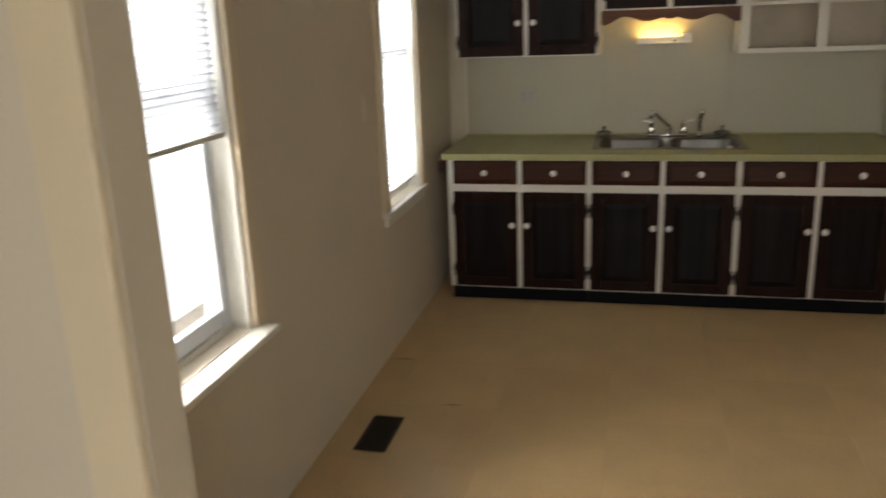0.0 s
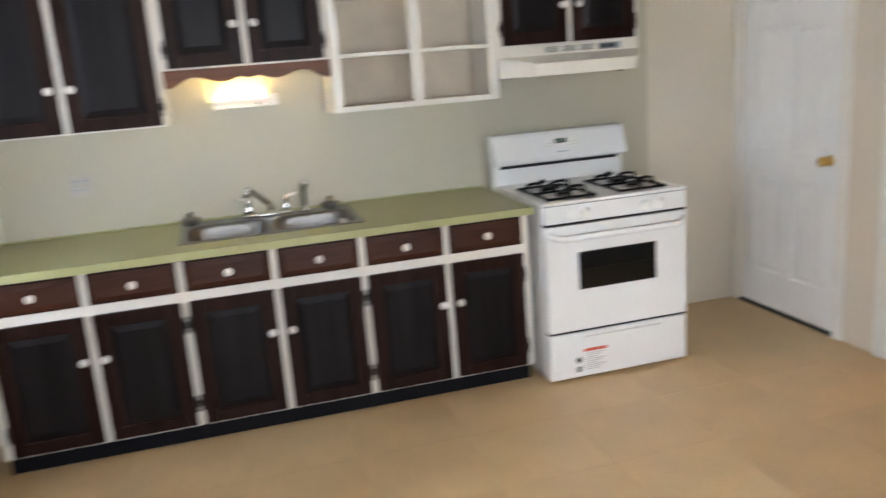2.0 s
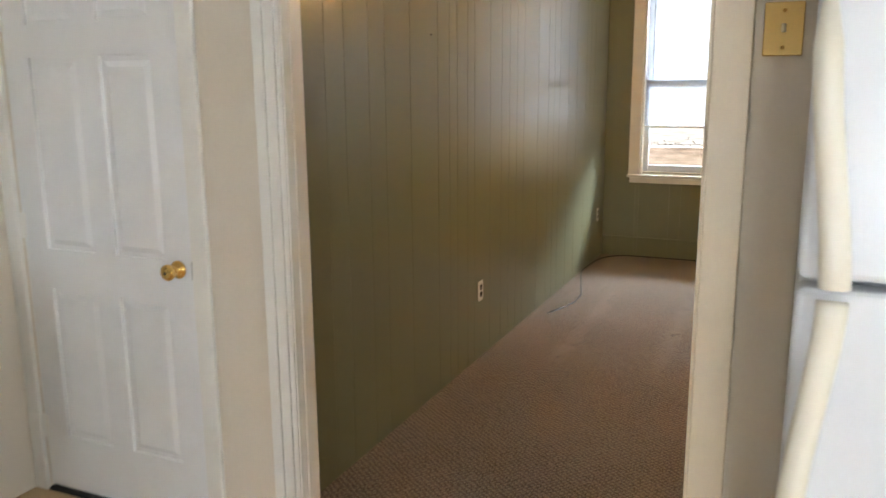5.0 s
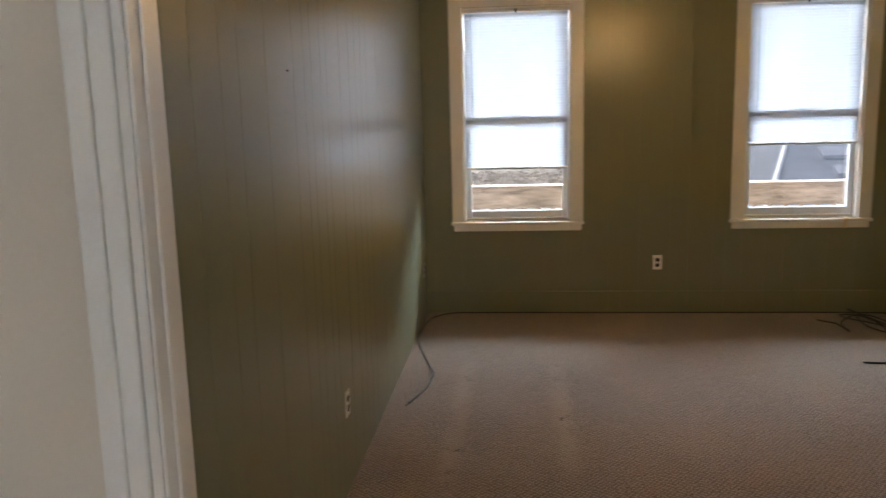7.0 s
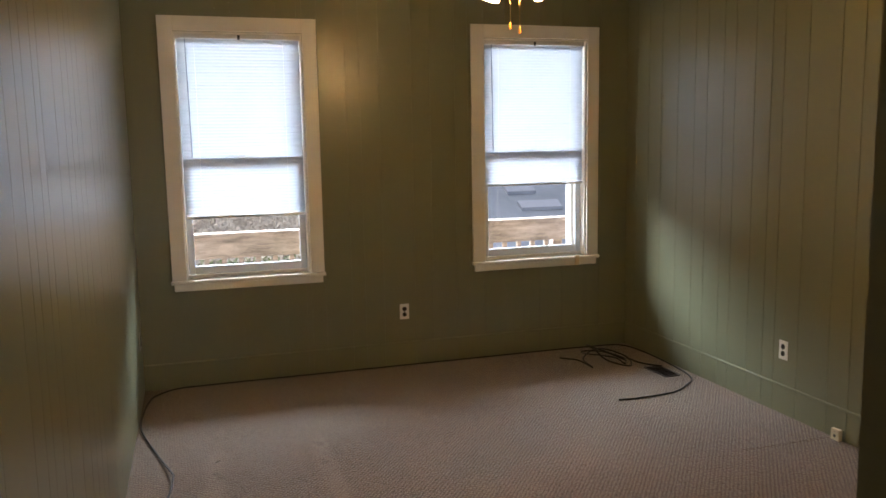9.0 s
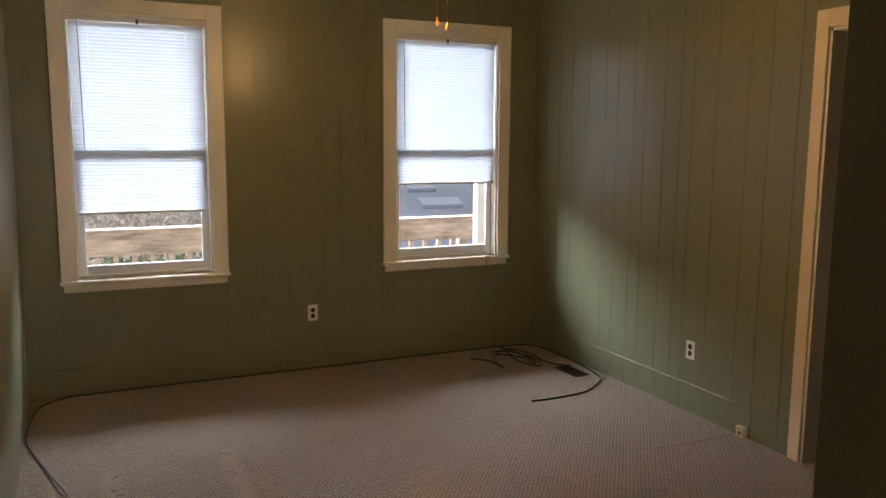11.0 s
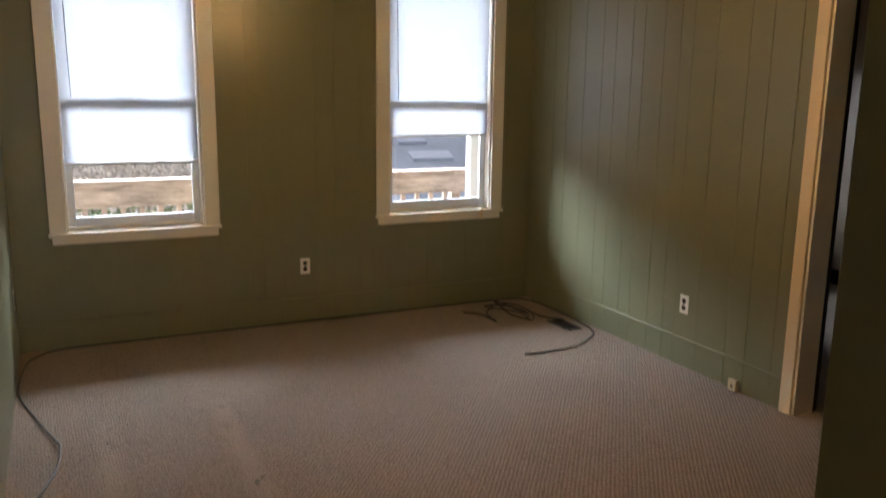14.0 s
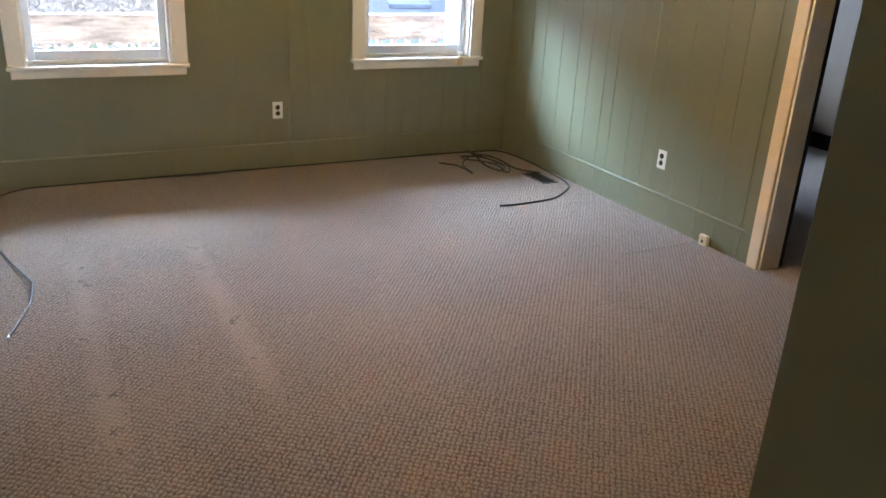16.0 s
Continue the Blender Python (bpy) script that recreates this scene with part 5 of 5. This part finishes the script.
# ---- cables ----
def smooth_path(pts, n=8):
    out = []
    p = [Vector(q) for q in pts]
    for i in range(len(p) - 1):
        a, b, c, d = p[max(i - 1, 0)], p[i], p[i + 1], p[min(i + 2, len(p) - 1)]
        for k in range(n):
            t = k / n
            out.append(0.5 * ((2 * b) + (c - a) * t + (2 * a - 5 * b + 4 * c - d) * t * t + (3 * b - a - 3 * c + d) * t ** 3))
    return out + [p[-1]]


CZ = 0.0125
cb = thing("cable", (8.6, -1.3, 0.0065), "thin black coaxial cable lying along the wall", "cable")
part("wire", tube(bmesh.new(), smooth_path([(7.37, -1.09, CZ), (7.54, -1.144, CZ), (7.70, -1.178, CZ), (7.84, -1.19, CZ + 0.018), (7.90, -1.18, CZ + 0.015), (8.25, -1.09, CZ), (8.66, -0.993, CZ), (8.95, -0.99, CZ), (9.17, -1.01, CZ), (9.31, -1.05, CZ), (9.43, -1.18, CZ), (9.45, -1.40, CZ), (9.452, -2.3, CZ), (9.450, -3.2, CZ), (9.452, -4.07, CZ), (9.44, -4.35, CZ), (9.40, -4.60, CZ), (9.14, -4.665, CZ), (8.70, -4.655, CZ), (8.42, -4.60, CZ), (8.285, -4.461, CZ), (8.19, -4.30, CZ), (8.165, -4.02, CZ), (8.178, -3.895, CZ)]), 0.0058, 6), CABLE, cb, "", True)
part("plug", lathe(bmesh.new(), [(0.006, 0.0), (0.006, 0.022)], (7.35, -1.086, CZ), "x", 8), STEEL, cb)
cc = thing("cable", (9.0, -4.3, 0.0065), "coiled black coaxial cable in the corner", "cable")
coil = [(9.22, -3.98, CZ), (9.17, -4.02, CZ), (9.10, -4.08, CZ)]
for i in range(19):
    a = 2.2 - i * 0.95
    lift = 0.12 * (0.5 + 0.5 * math.sin(1.7 * a + 0.5 * i)) * min(1.0, i / 4, (18 - i) / 3)
    coil.append((8.99 + (0.16 + 0.04 * math.sin(i * 1.7)) * math.cos(a), -4.25 + (0.155 + 0.045 * math.cos(i * 1.3)) * math.sin(a), CZ + lift))
coil += [(9.03, -4.45, CZ), (8.90, -4.47, CZ), (8.78, -4.50, CZ + 0.01), (8.72, -4.56, CZ + 0.01)]
part("wire", tube(bmesh.new(), smooth_path(coil, 6), 0.0056, 6), CABLE, cc, "", True)


structure("carpet_seam", prism(bmesh.new(), [(7.205, 0.0062), (7.216, 0.0105), (7.226, 0.0115), (7.236, 0.0105), (7.247, 0.0062)], LS + 0.03, -4.10, "y"), CARPET, "raised crease in the carpet near the skirting", "carpet")

# ---- south doorway trim ----
st = thing("doorway_trim", (SD1, LS, 0), "cream painted casing round the bedroom doorway", "trim", kind="structure")
part("casing_side", B(SD1 + 0.002, SD1 + 0.075, LS, LS + 0.02, 0.0065, SDZ + 0.09, 0.003), CREAMTRIM, st)
part("casing_side", B(SD0 - 0.095, SD0 - 0.002, LS, LS + 0.02, 0.0065, SDZ + 0.09, 0.003), CREAMTRIM, st)
part("casing_head", B(SD0 - 0.0018, SD1 + 0.0018, LS, LS + 0.02, SDZ + 0.002, SDZ + 0.09, 0.003), CREAMTRIM, st)
part("jamb", B(SD1 - 0.014, SD1 - 0.0005, LS - 0.135, LS + 0.006, 0.0065, SDZ - 0.015), TRIM, st)
part("jamb", B(SD0 + 0.0005, SD0 + 0.014, LS - 0.135, LS + 0.006, 0.0065, SDZ - 0.015), TRIM, st)
part("jamb_head", B(SD0 + 0.0145, SD1 - 0.0145, LS - 0.135, LS + 0.006, SDZ - 0.0145, SDZ - 0.0005), TRIM, st)
part("edge_board", B(SD1 - 0.016, SD1 + 0.02, LS - 0.165, LS - 0.136, 0.0065, SDZ, 0.002), DARKWOOD, st, "dark wooden back edge")

# ---- crown and baseboards in the living room ----
def crown(bm, axis, a, s, lo, hi):
    o = [(a, CH - 0.075), (a + s * 0.012, CH - 0.07), (a + s * 0.05, CH - 0.018), (a + s * 0.055, CH - 0.0005), (a, CH - 0.0005)]
    return prism(bm, o, lo, hi, "y" if axis == "x" else "x")


structure("crown_east", crown(bmesh.new(), "x", LE, -1, LS + 0.06, LN - 0.06), TRIM, "white painted crown moulding", "trim")
structure("crown_south", crown(bmesh.new(), "y", LS, 1, LW + 0.01, LE - 0.0), TRIM, "white painted crown moulding", "trim")
structure("crown_north", crown(bmesh.new(), "y", LN, -1, LW + 0.01, LE - 0.0), TRIM, "white painted crown moulding", "trim")


def bead(bm, axis, a, s, lo, hi):
    """A thin half-round moulding that tops the skirting strip of the panelling."""
    o = [(a, BEAD), (a + s * 0.004, BEAD + 0.001), (a + s * 0.0058, BEAD + 0.004), (a + s * 0.0058, BEAD + 0.008), (a + s * 0.003, BEAD + 0.015), (a, BEAD + 0.017)]
    return prism(bm, o, lo, hi, "y" if axis == "x" else "x")


structure("baseboard_south", bead(bmesh.new(), "y", LS, 1, SD1 + 0.077, LE - 0.013), GREEN, "olive green painted half-round skirting bead", "baseboard")
structure("baseboard_east", bead(bmesh.new(), "x", LE, -1, LS, LN), GREEN, "olive green painted half-round skirting bead", "baseboard")


# ---- ceiling fan ----
def fan(cx, cy):
    f = thing("ceiling_fan", (cx, cy, CH), "ceiling fan with pale blades and lit glass tulip shades", "ceiling fan")
    part("canopy", lathe(bmesh.new(), [(0.065, CH - 0.0005), (0.06, CH - 0.03), (0.03, CH - 0.06), (0.015, CH - 0.065)], (cx, cy, 0), "z", 24), BRASS, f, "", True)
    part("downrod", tube(bmesh.new(), ((cx, cy, CH - 0.06), (cx, cy, 2.595)), 0.011, 10), BRASS, f, "", True)
    part("motor", lathe(bmesh.new(), [(0.03, 2.600), (0.10, 2.585), (0.115, 2.545), (0.115, 2.485), (0.09, 2.460), (0.05, 2.455)], (cx, cy, 0), "z", 28), BRASS, f, "", True)
    part("light_kit", lathe(bmesh.new(), [(0.05, 2.454), (0.06, 2.440), (0.055, 2.395), (0.03, 2.380), (0.008, 2.370)], (cx, cy, 0), "z", 24), BRASS, f, "", True)
    for k in range(5):
        a = radians(20 + 72 * k)
        u, v = Vector((math.cos(a), math.sin(a), 0)), Vector((-math.sin(a), math.cos(a), 0))
        b2 = bmesh.new()
        out = []
        for s, w in ((0.20, 0.045), (0.26, 0.055), (0.45, 0.065), (0.60, 0.068), (0.645, 0.055), (0.66, 0.02)):
            out.append((s, w))
        ring = [(s, w) for s, w in out] + [(s, -w) for s, w in reversed(out)]
        lo = [b2.verts.new(Vector((cx, cy, 2.473)) + u * s + v * w + Vector((0, 0, w * 0.2))) for s, w in ring]
        hi = [b2.verts.new(p.co + Vector((0, 0, 0.006))) for p in lo]
        b2.faces.new(lo)
        b2.faces.new(hi)
        for i in range(len(lo)):
            j = (i + 1) % len(lo)
            b2.faces.new((lo[i], lo[j], hi[j], hi[i]))
        bmesh.ops.recalc_face_normals(b2, faces=b2.faces)
        bl = part("blade", b2, BLADE, f)
        part("blade_iron", tube(bmesh.new(), (Vector((cx, cy, 2.475)) + u * 0.10, Vector((cx, cy, 2.467)) + u * 0.17, Vector((cx, cy, 2.469)) + u * 0.25), 0.009, 6), BRASS, bl)
    for k in range(4):
        a = radians(110 + 90 * k)
        u = Vector((math.cos(a), math.sin(a), 0))
        arm = part("lamp_arm", tube(bmesh.new(), (Vector((cx, cy, 2.415)) + u * 0.05, Vector((cx, cy, 2.420)) + u * 0.085, Vector((cx, cy, 2.400)) + u * 0.11), 0.010, 8), BRASS, f)
        b2 = bmesh.new()
        lathe(b2, [(0.020, 0.0), (0.030, -0.016), (0.046, -0.048), (0.050, -0.082), (0.055, -0.111), (0.062, -0.132), (0.054, -0.131)], (0, 0, 0), "z", 20)
        bmesh.ops.transform(b2, matrix=Matrix.Translation(Vector((cx, cy, 2.410)) + u * 0.105) @ Matrix.Rotation(radians(38), 4, Vector((-u.y, u.x, 0)).cross(Vector((0, 0, 1))).cross(Vector((0, 0, 1)))), verts=b2.verts)
        part("glass_shade", b2, WARMGLASS, arm, "frosted glass shade, lit warm", True)
    for dx, z in ((-0.020, 2.172), (0.024, 2.155)):
        c = part("pull_chain", tube(bmesh.new(), ((cx + 0.01, cy - dx, 2.375), (cx + 0.01, cy - dx, z)), 0.0016, 5), BRASS, f)
        part("pull_knob", lathe(bmesh.new(), [(0.002, 0.0), (0.005, -0.009), (0.0072, -0.022), (0.0060, -0.030), (0.003, -0.032)], (cx + 0.01, cy - dx, z), "z", 12), AMBER, c, "amber pull knob", True)


fan(7.02, -2.712)

# ---- outside ----
structure("ground", B(-400, 400, -400, 400, -3.3, -3.0), DIRT, "leaf-littered ground below the deck", "ground")
structure("deck_floor", B(LE + 0.17, 11.9, -7.5, 1.5, -0.16, -0.12), DECKWOOD, "weathered wooden deck floor", "deck")
dk = thing("deck_railing", (11.5, -3.0, -0.12), "weathered wooden deck railing with flat top board", "railing")
part("rail_board", B(11.48, 11.52, -7.4, 1.4, 0.622, 0.825, 0.004), DECKWOOD, dk)
part("cap_board", B(11.44, 11.58, -7.4, 1.4, 0.8255, 0.86, 0.004), DECKWOOD, dk, "pale sunlit cap board")
for y in (-7.3, -5.05, -2.85, -0.65, 1.3):
    part("post", B(11.521, 11.61, y - 0.045, y + 0.045, -0.12, 0.825), DECKWOOD, dk)
part("lower_board", B(11.48, 11.52, -7.4, 1.4, -0.02, 0.07), DECKWOOD, dk)
bal = None
for i in range(55):
    y = -7.3 + i * 0.158
    if bal is None:
        b2 = B(-0.018, 0.018, -0.022, 0.022, -0.36, 0.36)
        bal = bpy.data.meshes.new("baluster")
        b2.to_mesh(bal)
        b2.free()
        bal.materials.append(DECKWOOD)
    o = new("baluster", bal)
    o.parent = dk
    o.matrix_local = pose(11.545 - 11.5, y + 3.0, 0.30 + 0.12)
wp = thing("porch_post", (11.0, -4.93, -0.12), "white painted porch post on the deck", "post")
part("shaft", B(10.95, 11.05, -5.06, -4.92, -0.10, 3.279, 0.006), SIDING, wp)
part("base_block", B(10.93, 11.07, -5.08, -4.90, -0.1195, 0.02, 0.006), SIDING, wp)

# roof out of view, added to block high sky light from the east windows
pr = thing("unseen_porch_roof", (10.5, -3.0, 3.0), "plain boarded porch roof on the white post, added unseen to cut sky light", "roof", kind="structure")
part("soffit", B(LE + 0.155, 11.4, -7.5, 1.5, 3.41, 3.45), SIDING, pr)
part("fascia", B(11.30, 11.4, -7.5, 1.5, 2.98, 3.4095), SIDING, pr)
part("beam", B(10.94, 11.06, -7.5, 1.5, 3.28, 3.4095), SIDING, pr)

gh = thing("neighbour_house", (21, -11, -3), "low neighbouring house with grey shingle hip roof", "house")
part("wall", B(17.5, 24.5, -16.5, -6.3, -3.0, -0.65), SIDING, gh)
bm = bmesh.new()
ev = [bm.verts.new(p) for p in ((17, -5.8, -0.6), (25, -5.8, -0.6), (25, -17, -0.6), (17, -17, -0.6))]
rg = [bm.verts.new(p) for p in ((21, -7.6, 1.35), (21, -15.2, 1.35))]
for q in ((ev[0], ev[1], rg[0]), (ev[2], ev[3], rg[1]), (ev[3], ev[0], rg[0], rg[1]), (ev[1], ev[2], rg[1], rg[0]), (ev[3], ev[2], ev[1], ev[0])):
    bm.faces.new(q)
bmesh.ops.recalc_face_normals(bm, faces=bm.faces)
rf = part("roof", bm, ROOFM, gh)
part("ridge_cap", tube(bmesh.new(), ((17, -5.8, -0.58), (21, -7.6, 1.37), (21, -15.2, 1.37)), 0.06, 6), SIDING, rf)
for xs, ys, hx, hy in ((19.5, -7.95, 0.17, 0.32), (18.85, -8.15, 0.13, 0.45)):
    z = -0.6 + 0.4875 * (xs - 17)
    part("skylight", prism(bmesh.new(), [(xs - hx, z - 0.4875 * hx + 0.01), (xs + hx, z + 0.4875 * hx + 0.01), (xs + hx, z + 0.4875 * hx + 0.08), (xs - hx, z - 0.4875 * hx + 0.08)], ys - hy, ys + hy, "y"), GASKET, rf, "dark roof window")

# unseen house, added to give the kitchen windows a white outlook
wh = thing("neighbour_house", (-8, -3, -3), "pale sided house added outside, hidden by the glowing backdrop", "house")
part("wall", B(-14, -8.0, -14, 6, -3.0, 3.2), SIDING, wh)
for k in range(40):
    z = -2.9 + 0.15 * k
    part("siding_board", prism(bmesh.new(), [(-7.999, z), (-7.975, z), (-7.985, z + 0.146), (-7.999, z + 0.146)], -14, 6, "y"), SIDING, wh)
part("roof", prism(bmesh.new(), [(-7.4, 3.1), (-11, 5.6), (-14.6, 3.1), (-14.6, 3.25), (-11, 5.8), (-7.4, 3.25)], -14.4, 6.4, "y"), ROOFM, wh)


def brush(name, x0, x1, y0, y1, z, count, size, material, label):
    """Uncountable low growth as one mesh of small crossed leaves and twigs."""
    vs, fs = [], []
    rnd = random.Random(4)
    for _ in range(count):
        c = Vector((rnd.uniform(x0, x1), rnd.uniform(y0, y1), z + abs(rnd.gauss(0, size * 2.2))))
        u = Vector((rnd.uniform(-1, 1), rnd.uniform(-1, 1), rnd.uniform(-1, 1))).normalized() * size * rnd.uniform(0.5, 1.4)
        v = Vector((rnd.uniform(-1, 1), rnd.uniform(-1, 1), rnd.uniform(-1, 1))).normalized() * size * rnd.uniform(0.2, 0.8)
        k = len(vs)
        vs += [c - u, c + v, c + u, c - v]
        fs.append((k, k + 1, k + 2, k + 3))
    me = bpy.data.meshes.new(name)
    me.from_pydata([tuple(p) for p in vs], [], fs)
    me.materials.append(material)
    return tagged(new(name, me), label, "undergrowth", kind="stuff")


brush("brush", 30, 60, -16, 14, -3.0, 34000, 0.13, LEAF, "bare brown brush on the ground")
brush("grass", 24, 34, -7, 12, -3.0, 14000, 0.13, LEAFG, "patchy green grass beyond the deck")

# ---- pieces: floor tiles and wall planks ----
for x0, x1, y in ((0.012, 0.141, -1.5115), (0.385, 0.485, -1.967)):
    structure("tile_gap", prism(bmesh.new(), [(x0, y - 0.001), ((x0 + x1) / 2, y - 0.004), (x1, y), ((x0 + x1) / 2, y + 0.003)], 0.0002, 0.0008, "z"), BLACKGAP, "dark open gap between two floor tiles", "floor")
T = 0.475
for i in range(-1, 9):
    for j in range(-4, 11):
        a0, a1 = 0.16 + i * T, 0.16 + (i + 1) * T
        b1, b0 = -1.04 - (j - 3) * T, -1.04 - (j - 2) * T
        a0, a1, b0, b1 = max(a0, KW), min(a1, KE), max(b0, KS - 0.08), min(b1, KN)
        if a1 - a0 < 0.02 or b1 - b0 < 0.02:
            continue
        piece("tile", (a1 - a0 - 0.0011, b1 - b0 - 0.0011, 0.006), ((a0 + a1) / 2, (b0 + b1) / 2, -0.003), VINYL, floor_k)
piece("tile", (0.066, OP1 - OP0 - 0.03, 0.006), (KE + 0.034, (OP0 + OP1) / 2, -0.003), VINYL, floor_k)


def planks(parent, axis, a, s, lo, hi, holes, z0=0.0065, z1=CH - 0.076, seed=3, gap=0.0035, joints=()):
    """Random-width boards with open grooves, cut round openings."""
    r = random.Random(seed)
    widths = (0.10, 0.14, 0.19, 0.24, 0.14, 0.30)
    at = lo + 0.001
    while at < hi - 0.002:
        w = r.choice(widths)
        ahead = [j for j in joints if j > at + 0.03]
        to = min(ahead) if ahead and at + w > joints[0] - 0.05 else min(at + w, hi - 0.001)
        if hi - to < 0.06:
            to = hi - 0.001
        cuts = [h for h in holes if h[0] < to - 0.001 and h[1] > at + 0.001]
        pieces = []
        if not cuts:
            pieces = [(at, to, z0, z1)]
        else:
            h = cuts[0]
            if at < h[0]:
                pieces.append((at, h[0] - 0.001, z0, z1))
            if to > h[1]:
                pieces.append((h[1] + 0.001, to, z0, z1))
            m0, m1 = max(at, h[0]), min(to, h[1])
            if h[2] - z0 > 0.02:
                pieces.append((m0, m1, z0, h[2] - 0.001))
            pieces.append((m0, m1, h[3] + 0.001, z1))
        for p0, p1, q0, q1 in pieces:
            wd = p1 - p0 - gap
            if wd < 0.006:
                continue
            c = (p0 + p1) / 2
            if axis == "y":
                piece("plank", (wd, 0.0085, q1 - q0), (c, a - s * 0.0044, (q0 + q1) / 2), GREEN, parent)
            else:
                piece("plank", (0.0085, wd, q1 - q0), (a - s * 0.0044, c, (q0 + q1) / 2), GREEN, parent)
        at = to


planks(wall_ln, "y", LN, -1, LW + 0.009, LE + 0.004, [], seed=3, gap=0.0022)
planks(wall_ls, "y", LS, 1, LW + 0.009, LE + 0.004, [(SD0 - 0.095, SD1 + 0.075, 0.0, SDZ + 0.09)], seed=5, gap=0.0042, joints=(6.938, 7.126, 7.277, 7.516, 7.713, 7.817, 7.964, 8.153, 8.268, 8.44, 8.579, 8.78, 8.99, 9.16, 9.33))
planks(wall_le, "x", LE, -1, LS + 0.001, LN - 0.001, [(WIN_L[1][0], WIN_L[1][1], LZ0, LZ1), (WIN_L[0][0], WIN_L[0][1], LZ0, LZ1)], seed=9, gap=0.0018)
